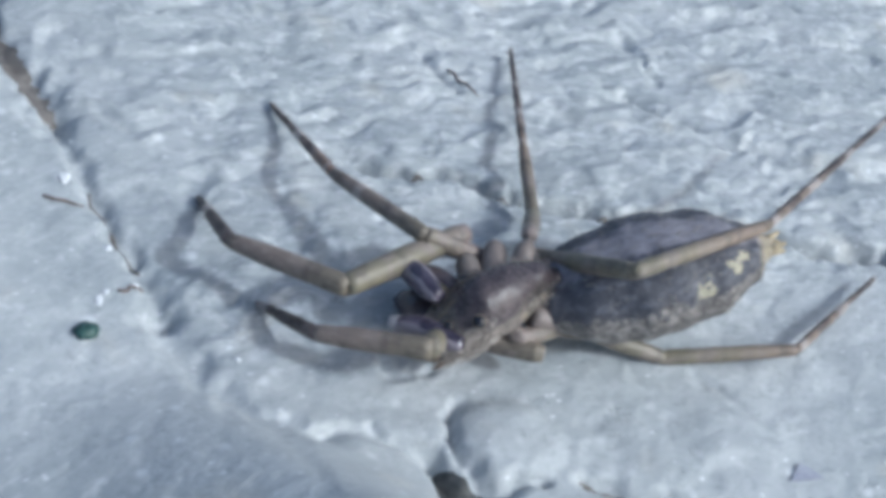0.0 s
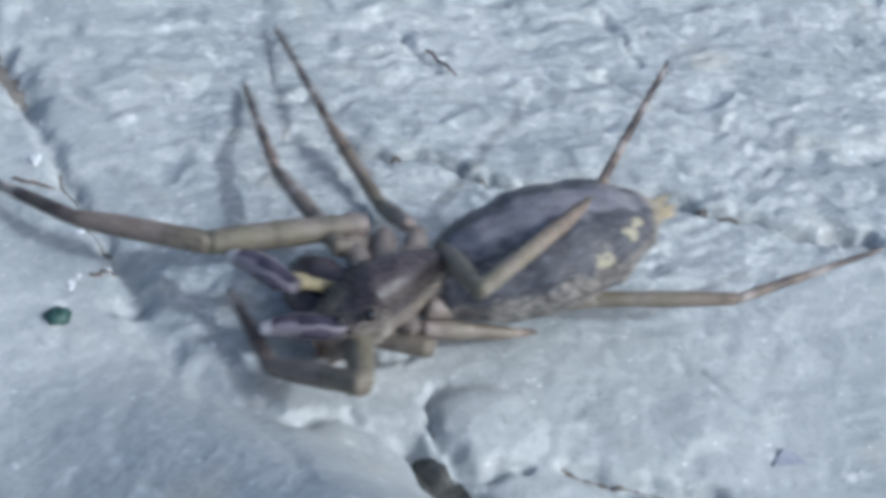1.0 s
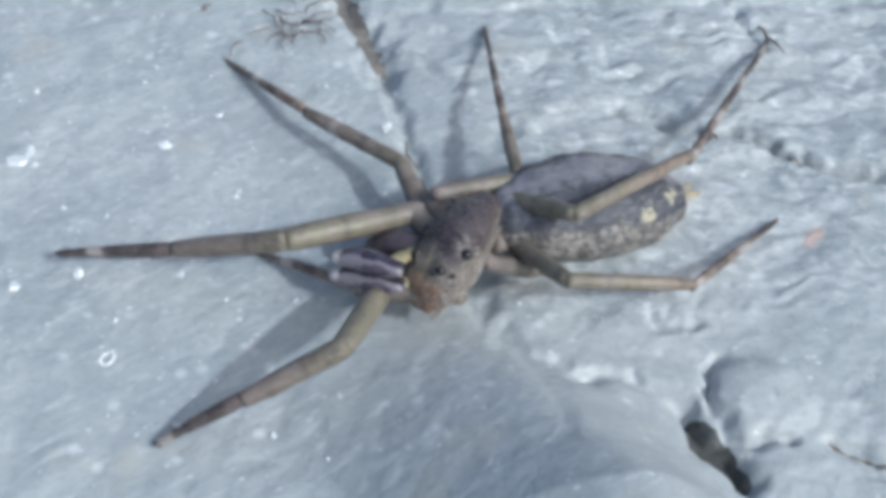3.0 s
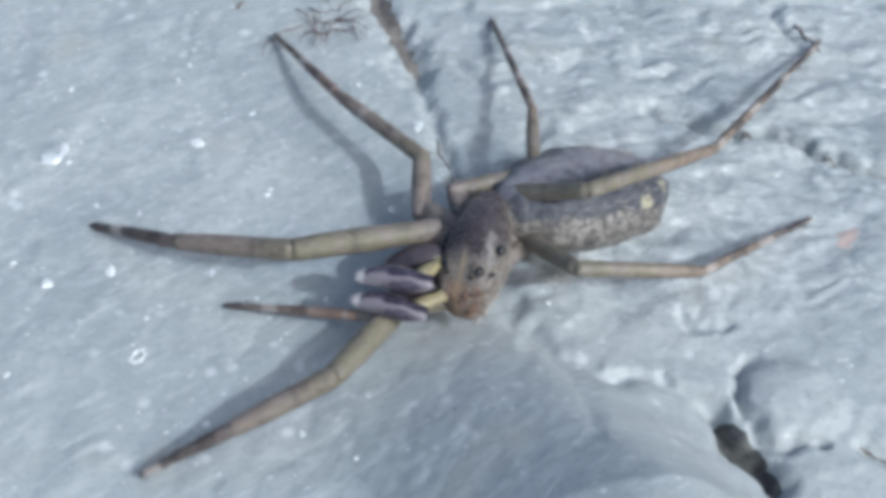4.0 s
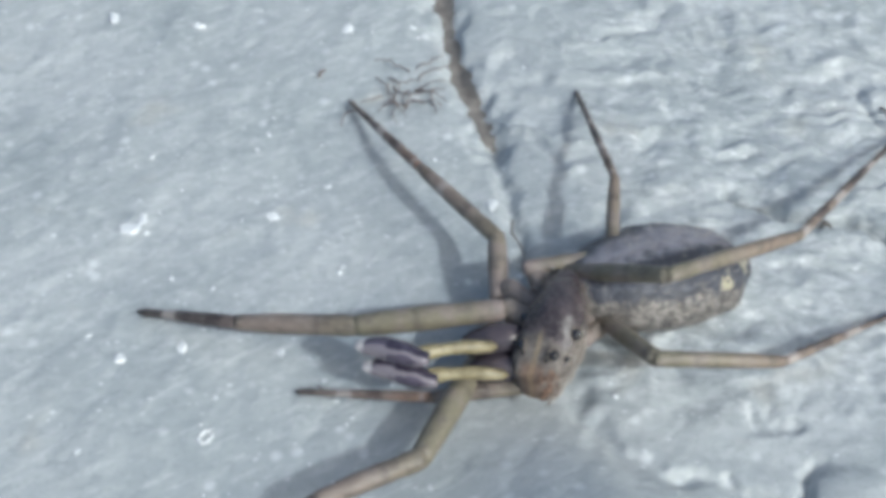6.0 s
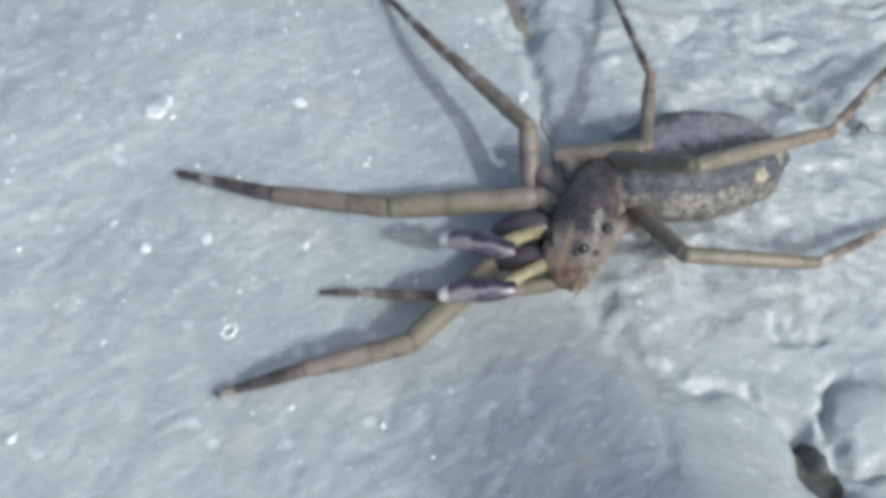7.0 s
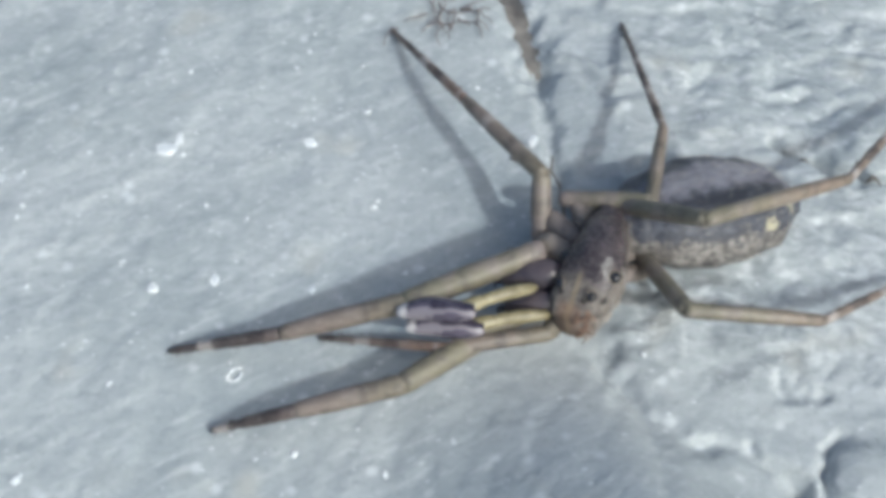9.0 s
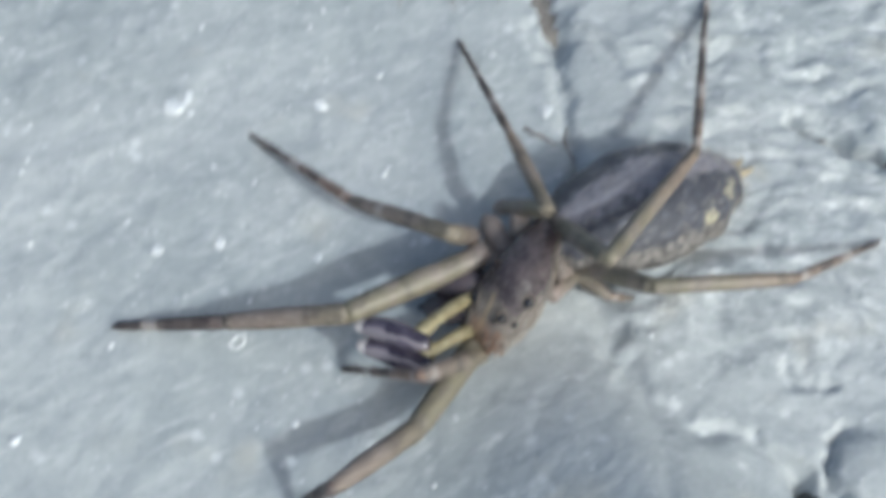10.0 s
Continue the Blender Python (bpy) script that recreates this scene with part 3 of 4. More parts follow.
def limb_materials():
    olive, green, tan, brown = (0.185, 0.160, 0.124), (0.185, 0.168, 0.122), (0.205, 0.168, 0.148), (0.130, 0.108, 0.102)
    pink, amber = (0.26, 0.215, 0.20), (0.225, 0.175, 0.142)
    return {
        1: (leg_material("front_thigh", pink, green, ((2.3, 2.7, "dark"),), 1.6),
            leg_material("front_shin", olive, tan, ((1.0, 1.4, "dark"),), 3.0),
            leg_material("front_foot", (0.12, 0.095, 0.09), (0.07, 0.06, 0.06), ((0.0, 0.20, "pale"), (0.3, 2.0, "dark"), (2.05, 2.85, "pale"), (3.1, 4.0, "dark")), 2.6, bold=0.62)),
        2: (leg_material("second_thigh", pink, olive, ((0.9, 1.3, "dark"),), 2.2),
            leg_material("second_shin", olive, tan, ((1.3, 1.9, "dark"), (2.6, 3.2, "pale")), 3.6),
            leg_material("second_foot", (0.24, 0.165, 0.13), brown, ((0.1, 0.5, "pale"), (1.4, 2.2, "dark"), (2.4, 3.2, "pale"), (3.6, 4.3, "dark")), 3.9, bold=0.62)),
        3: (leg_material("third_thigh", pink, green, ((1.2, 1.5, "dark"),), 1.8),
            leg_material("third_shin", olive, amber, ((2.0, 2.5, "dark"),), 4.6),
            leg_material("third_foot", amber, brown, ((0.0, 0.4, "pale"), (0.6, 1.3, "dark"), (1.6, 2.3, "pale"), (2.5, 3.3, "dark"), (3.5, 4.2, "pale"), (4.8, 5.9, "dark")), 3.8, bold=0.62)),
        4: (leg_material("hind_thigh", (0.17, 0.15, 0.13), (0.165, 0.150, 0.115), ((2.9, 3.3, "dark"),), 2.2),
            leg_material("hind_shin", green, amber, ((1.1, 1.4, "dark"), (4.2, 4.6, "dark")), 5.4),
            leg_material("hind_foot", amber, brown, ((0.0, 0.7, "pale"), (1.1, 2.1, "dark"), (2.4, 3.4, "pale"), (3.8, 4.9, "dark"), (5.1, 6.0, "pale"), (6.4, 7.4, "dark"), (7.6, 8.4, "pale")), 5.5, bold=0.62)),
    }


def make_coxae(spider):
    """Short thick first joints between the body's underside and the legs."""
    skin = leg_material("coxa_skin", (0.215, 0.18, 0.165), (0.18, 0.155, 0.13), (), 1.5)
    for root, hip, r in (((0.4, -0.6, -0.1), (0.4, -1.5, 0.22), 0.40), ((-0.2, -0.8, -0.1), (-0.65, -2.1, 0.08), 0.42),
                         ((-0.8, -0.7, -0.2), (-1.5, -1.6, 0.40), 0.36), ((-1.3, -0.6, -0.3), (-2.05, -1.1, 0.0), 0.30),
                         ((0.6, -0.2, -0.9), (0.6, -0.9, -1.40), 0.36), ((0.9, 0.5, -0.9), (1.5, 0.3, -1.35), 0.34),
                         ((-0.4, 0.4, -0.7), (-0.6, 0.8, -0.9), 0.28), ((-1.1, 0.3, -0.6), (-1.8, 0.35, -0.9), 0.38)):
        root, hip = Vector(root), Vector(hip)
        far = hip + (hip - root).normalized() * r * 0.7
        bm = bmesh.new()
        tube(bm, [root.lerp(far, i / 9) for i in range(10)], [r * k for k in (0.95, 1.05, 1.06, 1.02, 0.98, 0.95, 0.93, 0.88, 0.70, 0.3)], 14)
        part("coxa", bm, skin, spider, "thick pinkish-grey hip joint")


def bristles(bm, length, radius, count, rng):
    """Fine hairs that lean towards the foot."""
    for _ in range(count):
        x, a = rng.uniform(0.06, 0.97) * length, rng.uniform(0, 2 * math.pi)
        out = Vector((0, math.cos(a), math.sin(a)))
        root = Vector((x, 0, 0)) + out * radius * (1.0 - 0.35 * x / length)
        spike(bm, root, root + out * rng.uniform(0.06, 0.14) + Vector((rng.uniform(0.10, 0.24), 0, 0)), 0.010)


def make_leg(spider, key, mats, rng):
    (a, b, c), (ra, rb, rc) = LEGS[key]
    num = int(key[1])
    bm = bmesh.new()
    # hip joint, then the thigh
    joint_profile(bm, a, [(0, ra * 0.80), (0.08, ra * 0.98), (0.18, ra * 0.94), (0.26, ra * 0.95), (0.5, ra * 1.06), (0.8, ra * 1.0), (0.95, ra * 0.93), (1, ra * 0.84)], 16, -0.25)
    bristles(bm, a, ra * 0.92, int(26 * a), rng)
    leg = part("leg", bm, mats[num][0], spider, "hairy olive-brown %s leg with dark and pale rings" % LEG_NAMES[num - 1])
    bm = bmesh.new()
    joint_profile(bm, b, [(0, rb * 0.90), (0.08, rb * 1.03), (0.20, rb * 1.0), (0.27, rb * 0.96), (0.4, rb * 1.0), (0.65, rb * 0.98), (0.92, rb * 0.82), (1, rb * 0.70)], 14, -0.12)
    bristles(bm, b, rb * 0.92, int(26 * b), rng)
    shin = part("shin", bm, mats[num][1], leg)
    bm = bmesh.new()
    joint_profile(bm, c, [(0, rc * 0.95), (0.06, rc * 1.08), (0.3, rc * 1.0), (0.6, rc * 0.84), (0.66, rc * 0.64), (0.74, rc * 0.66), (0.94, rc * 0.56), (1, rc * 0.28)], 12, -0.08)
    bristles(bm, c, rc * 0.95, int(24 * c), rng)
    foot = part("foot", bm, mats[num][2], leg)
    return leg, shin, foot


def make_spider():
    rng = random.Random(5)
    spider = tagged(new("spider"), "long-legged brown and dark grey spider standing on the rock", "spider")
    shell = make_cephalothorax(spider)
    make_eyes(shell)
    make_fringe(shell, rng)
    abdomen = make_abdomen(spider, rng)
    palps = make_jaws(spider, rng)
    make_coxae(spider)
    mats = limb_materials()
    return spider, abdomen, palps, {key: make_leg(spider, key, mats, rng) for key in LEGS}


spider, abdomen, palps, legs = make_spider()


# ---------------------------------------------------------------- grains and litter on the rock
def fleck(x, y, sx, sy, turn, rng, mat=None, name="mineral_fleck", flat=0.28):
    bm = bmesh.new()
    blob(bm, (0, 0, 0), (sx, sy, min(sx, sy) * flat + 0.03), 0.75, rng, 2)
    ob = part(name, bm, mat or QUARTZ, ground, smooth=False)
    ob.matrix_basis = pose(x * MM, y * MM, (rock_z(x, y) + 0.02) * MM, 0, 0, turn)
    return ob


def build_flecks():
    rng = random.Random(11)
    for x, y, s in ((-12.82, 4.42, 0.34), (-12.45, 4.81, 0.22), (-12.25, 4.25, 0.12), (-12.24, -1.05, 0.2), (-10.27, -0.58, 0.24), (-0.26, 5.86, 0.24), (-7.05, -0.66, 0.13), (-7.95, 5.13, 0.2), (-15.1, -7.85, 0.2), (-6.01, 14.85, 0.22), (-3.49, 15.03, 0.15), (-15.41, 15.49, 0.3), (-11.95, 14.94, 0.24), (-5.43, 2.69, 0.14), (0.69, 2.84, 0.13), (0.15, 0.7, 0.17), (0.37, 0.98, 0.1), (1.24, 1.18, 0.12), (3.68, -2.03, 0.11), (-9.58, 1.81, 0.09), (-11.07, 2.29, 0.08), (-6.15, 6.71, 0.12), (-8.88, 8.39, 0.1), (-3.99, -6.77, 0.1), (-6.84, -6.28, 0.12), (-12.94, -4.51, 0.09)):
        fleck(x, y, s * rng.uniform(0.9, 1.4), s * rng.uniform(0.6, 0.9), rng.uniform(0, 180), rng)
    for _ in range(45):
        x, y = rng.uniform(-20, 1), rng.uniform(-10, 16)
        s = rng.uniform(0.03, 0.07)
        fleck(x, y, s * rng.uniform(1, 1.8), s, rng.uniform(0, 180), rng)
    fleck(13.92, 0.18, 0.55, 0.42, 20, rng, PINK, "lichen_spot", 0.05)
    # a ring-shaped fleck
    bm = bmesh.new()
    path = [(0.26 * math.cos(t) * (1 + 0.12 * math.sin(3 * t)), 0.17 * math.sin(t), 0) for t in (2 * math.pi * i / 22 for i in range(21))]
    tube(bm, path, [0.05 + 0.02 * math.sin(i * 1.7) for i in range(21)], 6)
    ring = part("mineral_ring", bm, QUARTZ, ground, "small whitish mineral ring")
    ring.matrix_basis = pose(-9.07 * MM, -3.88 * MM, (rock_z(-9.07, -3.88) + 0.03) * MM, 0, 0, 55)


def build_litter():
    rng = random.Random(23)
    # dark rootlets in a loose tuft on the smooth face
    bm = bmesh.new()
    for k in range(22):
        x, y = -3.94 + rng.gauss(0, 0.6), 11.68 + rng.gauss(0, 0.7)
        a, n = rng.uniform(0, 2 * math.pi), rng.randint(5, 9)
        pts = []
        for i in range(n):
            pts.append((x, y, rock_z(x, y) + 0.06 + 0.22 * math.sin(math.pi * i / n) * rng.uniform(0.3, 1)))
            a += rng.uniform(-0.7, 0.7)
            x, y = x + 0.20 * math.cos(a), y + 0.20 * math.sin(a)
        tube(bm, pts, [0.033 * (1 - 0.6 * i / n) for i in range(n)], 5)
    thing("rootlet_tuft", bm, ROOT, "loose tuft of thin dark reddish rootlets on the rock", "plant debris", Matrix())
    # soil lying in the long crack; the CRACKS[7] strip is shade done in colour
    bm = bmesh.new()
    for line, wide in ((CRACKS[0][0], 0.50), (CRACKS[1][0][2:5], 0.22), (CRACKS[6][0], 0.20), (CRACKS[7][0][1:], 0.15)):
        pts = [Vector((*a, 0)).lerp(Vector((*b, 0)), k / 14) for a, b in zip(line, line[1:]) for k in range(14)]
        rows = []
        for k, p in enumerate(pts):
            d = (pts[min(k + 1, len(pts) - 1)] - pts[max(k - 1, 0)]).normalized()
            across = Vector((-d.y, d.x, 0))
            w = wide * (0.45 + 0.65 * min(1, max(0, (p.y - 7) / 3))) * max(0.06, 0.75 + 1.0 * noise.noise(p * 0.55 + Vector((7, 0, 0))) + 0.2 * noise.noise(p * 1.6))
            mid = p + across * 0.16 * noise.noise(p * 1.3)
            row = []
            for s in (-1, -0.5, 0, 0.5, 1):
                q = mid + across * w * s * (1 + 0.2 * noise.noise(p * 3 + Vector((s, 3, 0))))
                lift = 0.10 * (1 - s * s) + 0.07 * noise.noise(q * 4.0) - 0.05
                row.append(bm.verts.new((q.x, q.y, rock_z(q.x, q.y) + lift)))
            rows.append(row)
        for a, b in zip(rows, rows[1:]):
            for s in range(4):
                bm.faces.new((a[s], a[s + 1], b[s + 1], b[s]))
    tagged(thing("soil", bm, SOIL_AND_SHADE, "dark brown soil and painted crack shade in the cracks of the rock", "soil", Matrix()), kind="stuff")
    # added dark sheet: shade painted on the floor of the hole beside the knob
    bm = bmesh.new()
    line = [Vector((*p, 0)) for p in CRACKS[4][0]]
    pts = [a.lerp(b, k / 10) for a, b in zip(line, line[1:]) for k in range(10)] + [line[-1]]
    rows = []
    for k, p in enumerate(pts):
        d = (pts[min(k + 1, len(pts) - 1)] - pts[max(k - 1, 0)]).normalized()
        across = Vector((-d.y, d.x, 0))
        w = 0.46 * math.sin(math.pi * (0.06 + 0.86 * k / (len(pts) - 1))) ** 0.5 * (1 + 0.3 * noise.noise(p * 1.7))
        row = []
        for s in (-1, -0.66, -0.33, 0, 0.33, 0.66, 1):
            q = p + across * w * s * (1 + 0.15 * noise.noise(p * 4 + Vector((s, 5, 0))))
            row.append(bm.verts.new((q.x, q.y, rock_z(q.x, q.y) + 0.07 * (1 - s * s) + 0.05 * noise.noise(q * 5.0) + 0.01)))
        rows.append(row)
    for a, b in zip(rows, rows[1:]):
        for s in range(6):
            bm.faces.new((a[s], a[s + 1], b[s + 1], b[s]))
    tagged(thing("hole_shade", bm, HOLE_SHADE, "dark sheet for the shade on the floor of a hole in the rock", "soil", Matrix()), kind="stuff")
    # short stray fibres
    for x, y, a, l in ((0.71, 0.96, 15, 0.8), (-1.0, 5.08, -20, 1.2), (-7.0, 12.1, 60, 0.5), (14.08, 10.75, -70, 1.7)):
        bm = bmesh.new()
        pts = []
        for i in range(7):
            px, py = x + l * i / 6 * math.cos(radians(a)) + 0.06 * math.sin(i * 1.3), y + l * i / 6 * math.sin(radians(a)) + 0.05 * math.cos(i * 1.9)
            pts.append((px, py, rock_z(px, py) + 0.05))
        tube(bm, pts, [0.05, 0.06, 0.05, 0.055, 0.05, 0.04, 0.02], 5)
        thing("fibre", bm, ROOT, "short dark plant fibre lying on the rock", "fibre", Matrix(), "stray fibres")
    bm = bmesh.new()
    blob(bm, (-0.36, -0.45, rock_z(-0.36, -0.45) + 0.08), (0.38, 0.34, 0.16), 0.5, rng, 2)
    thing("green_grain", bm, GREEN, "dark green grain stuck to the rock", "grain", Matrix())
    bm = bmesh.new()
    base = [(18.83, -8.58), (20.02, -8.68), (19.78, -8.36), (19.41, -8.04)]
    low = [bm.verts.new((x, y, rock_z(19.5, -8.4) - 0.1)) for x, y in base]
    high = [bm.verts.new((x * 0.9 + 1.95, y * 0.9 - 0.84, rock_z(19.5, -8.4) + 0.05 + 0.03 * k)) for k, (x, y) in enumerate(base)]
    bm.faces.new(high)
    for k in range(4):
        bm.faces.new((low[k], low[(k + 1) % 4], high[(k + 1) % 4], high[k]))
    thing("slate_flake", bm, SLATE, "small blue-grey triangular flake of stone on the rock", "stone flake", Matrix(), smooth=False)


build_flecks()
build_litter()


# ---------------------------------------------------------------- what moves
def limb_walk(key, rows):
    """rows: seconds, the hip's place on the spider (mm), then bearing and rise (degrees) of thigh, shin and foot."""
    (a, b, c), _ = LEGS[key]
    leg, shin, foot = legs[key]
    keys = [[], [], []]
    for t, hx, hy, hz, a1, e1, a2, e2, a3, e3 in rows:
        m1 = pose(hx * MM, hy * MM, hz * MM, 0, -e1, a1)
        knee = m1 @ Vector((a * MM, 0, 0))
        m2 = pose(*knee, 0, -e2, a2)
        ankle = m2 @ Vector((b * MM, 0, 0))
        m3 = pose(*ankle, 0, -e3, a3)
        back = m1.inverted()
        for k, m in zip(keys, (m1, back @ m2, back @ m3)):
            k.append((t, m))
    for ob, k in zip((leg, shin, foot), keys):
        walk(ob, k)


def palp_walk(palp, rows):
    """rows: seconds, the palp's elbow on the spider (mm), then bearing and rise (degrees) of its swollen tip."""
    stalk, pod, mount = palp
    keys, tips = [], []
    for t, x, y, z, a, e in rows:
        m = aim_matrix((x, y, z), Vector(mount) - Vector((x, y, z)))
        keys.append((t, m))
        tips.append((t, m.inverted() @ pose(x * MM, y * MM, z * MM, 0, -e, a)))
    walk(stalk, keys)
    walk(pod, tips)


def motions():
    # seconds; place (mm); heading, nose up, lean; abdomen's turn and rise (degrees)
    body_rows = [
        (0, 10.95, -2.42, 1.99, 177.62, -9.61, 5.9, -0.29, 7.38),
        (0.5, 10.74, -2.43, 1.98, 177.41, -9.24, 6.12, 1.06, 6.44),
        (0.8, 9.56, -2.57, 2, 181.71, -9.34, 7.94, -0.71, 3.52),
        (1, 8.27, -2.4, 1.98, 181.35, -8.68, 6.16, 4.22, 6.19),
        (1.2, 5.74, -2.18, 1.96, 185.02, -7.92, 6.71, 6.21, -1.13),
        (1.5, 5.02, -1.97, 1.93, 188.41, -6.77, 7.53, 5.48, -2.85),
        (1.7, 3.73, -1.85, 1.91, 194.49, -3.13, 10.35, 2.44, -5.87),
        (1.8, 3.37, -1.69, 1.89, 197.55, -0.64, 11.05, 1.66, -6.89),
        (2, 2.85, -1.11, 1.87, 193.94, 0.08, 10.1, 4.56, -5.78),
        (2.2, 2.39, -1.11, 1.87, 201.62, 2.73, 9.96, 0.49, -5.57),
        (2.5, 1.81, -0.85, 1.87, 204.08, 4.33, 10.88, -4.5, -4.36),
        (2.7, 1.86, -0.89, 1.87, 208.19, 3.03, 12.11, -9.53, -6.87),
        (3.8, 1.38, -1.13, 1.87, 237.87, 9.38, 12.28, -25.55, -18.13),
        (4, 1.41, -1.03, 1.87, 237.87, 9.38, 12.28, -25.55, -18.13),
        (4.5, 1.49, -0.77, 1.87, 237.87, 9.38, 12.28, -25.55, -18.13),
        (5, 1.55, -0.72, 1.87, 237.87, 9.38, 12.28, -25.55, -18.13),
        (5.5, 1.63, -0.74, 1.87, 237.87, 9.38, 12.28, -25.55, -18.13),
        (6, 1.69, -0.55, 1.87, 237.87, 9.38, 12.28, -25.55, -18.13),
        (7.5, 1.89, 0.12, 1.87, 237.87, 9.38, 12.28, -25.55, -18.13),
        (8, 1.89, 0.13, 1.87, 237.87, 9.38, 12.28, -25.55, -18.13),
        (8.5, 1.88, 0.11, 1.87, 237.87, 9.38, 12.28, -25.55, -18.13),
        (9, 1.91, 0.2, 1.87, 237.87, 9.38, 12.28, -25.55, -18.13),
        (9.5, 1.34, -0.04, 1.87, 229.81, 6.38, 12.56, -16.19, -19.62),
        (9.7, 0.22, -1.49, 1.9, 230.55, 0.13, 11, -14.73, -18.39),
        (10, -0.58, -1.4, 1.91, 228.64, 3.28, 11.54, -9.47, -12.97),
    ]
    walk(spider, [(t, pose(x * MM, y * MM, z * MM, lean, -nose, head)) for t, x, y, z, head, nose, lean, _, _ in body_rows])
    walk(abdomen, [(row[0], pose(WAIST[0] * MM, (WAIST[1] - 0.25 * max(0, 1 - row[0] / 4)) * MM, (WAIST[2] - 0.95 * max(0, 1 - row[0] / 4)) * MM, 0, row[8], row[7])) for row in body_rows])
    limb_walk("R1", [
        (0, 0.33, -2.59, 0.38, 27.2, 7.3, -43.7, -1, -80, -15.8),
        (0.5, 0.24, -2.66, 0.37, 31.8, 6.2, -43.1, -0.4, -81.2, -14.3),
        (0.8, 0.57, -2.49, 0.4, 6.2, 1.8, -29.5, 5.9, -48, 3.8),
        (1, 0.04, -2.51, 0.35, 1.1, 6.4, -32.2, -0.2, -49.7, -2.1),
        (1.2, 0.81, -2.4, 0.51, 18.5, 18.5, -41.2, -9.8, -55.8, -18.1),
        (1.5, 1.57, -1.53, 1.06, 42.1, 24.6, -46.2, -30.4, -43, -23.4),
        (1.7, -0.07, -1.94, 0.19, 16.5, 17.7, -43.7, -10.4, -55.6, -15.3),
        (1.8, -0.38, -2.11, -0.01, 21.9, 23.1, -46.9, -10.7, -60.7, -8.8),
        (2, 0.51, -1.73, 0.38, 32.6, 11.4, -23.1, -17.9, -32.7, -21.4),
        (2.2, -0.43, -1.99, 0.12, 13, 15.3, -42.5, -10.9, -27.3, 14.6),
        (2.5, -0.52, -1.37, 0.34, -25, 0.8, -56.3, -9.7, -32.7, 18),
        (2.7, -0.11, -1.73, 0.27, -8.3, 8.5, -51.7, -13.6, -35.7, -1.5),
        (3.8, 0.59, -1.39, 0.34, -45.1, 6.2, -85.1, -10.7, -77.7, 0),
        (4, 0.48, -1.29, 0.33, -46.5, 5.3, -77.5, -2.6, -91.5, -6.7),
        (4.5, 0.32, -1.12, 0.3, -50.4, 3.5, -83.2, -9, -72, 2.7),
        (5, 0.53, -1.55, 0.32, -63.7, 2.2, -83.5, 0.1, -87.9, 2.3),
        (5.5, 0.59, -1.62, 0.32, -60.5, 1.6, -79, -2.2, -79.8, 1.8),
        (6, 0.72, -1.65, 0.31, -52.6, 1, -68.1, -1.8, -77.1, -3.9),
        (7.5, 0.68, -1.64, 0.31, -54.8, 1.1, -73.3, -2, -80, -1.2),
        (8, 0.73, -1.65, 0.33, -51.7, 2.6, -70.4, -3, -76.5, -4.3),
        (8.5, 0.78, -1.52, 0.3, -40.7, -0, -62, -8.3, -57.9, -6.3),
        (9, 0.98, -1.52, 0.26, -32, -3.2, -48.1, -9.7, -54.1, -8.9),
        (9.5, 0.65, -1.3, 0.31, -29.2, 1.8, -55.1, -0.2, -80.2, -12.6),
        (9.7, -0.13, -0.89, 0.2, -25.1, 11.7, -76.3, -9.3, -76.9, -4.1),
        (10, 0.58, -1.17, 0.31, -14.8, 2.4, -49.7, -12, -46.8, -5.8),
    ])
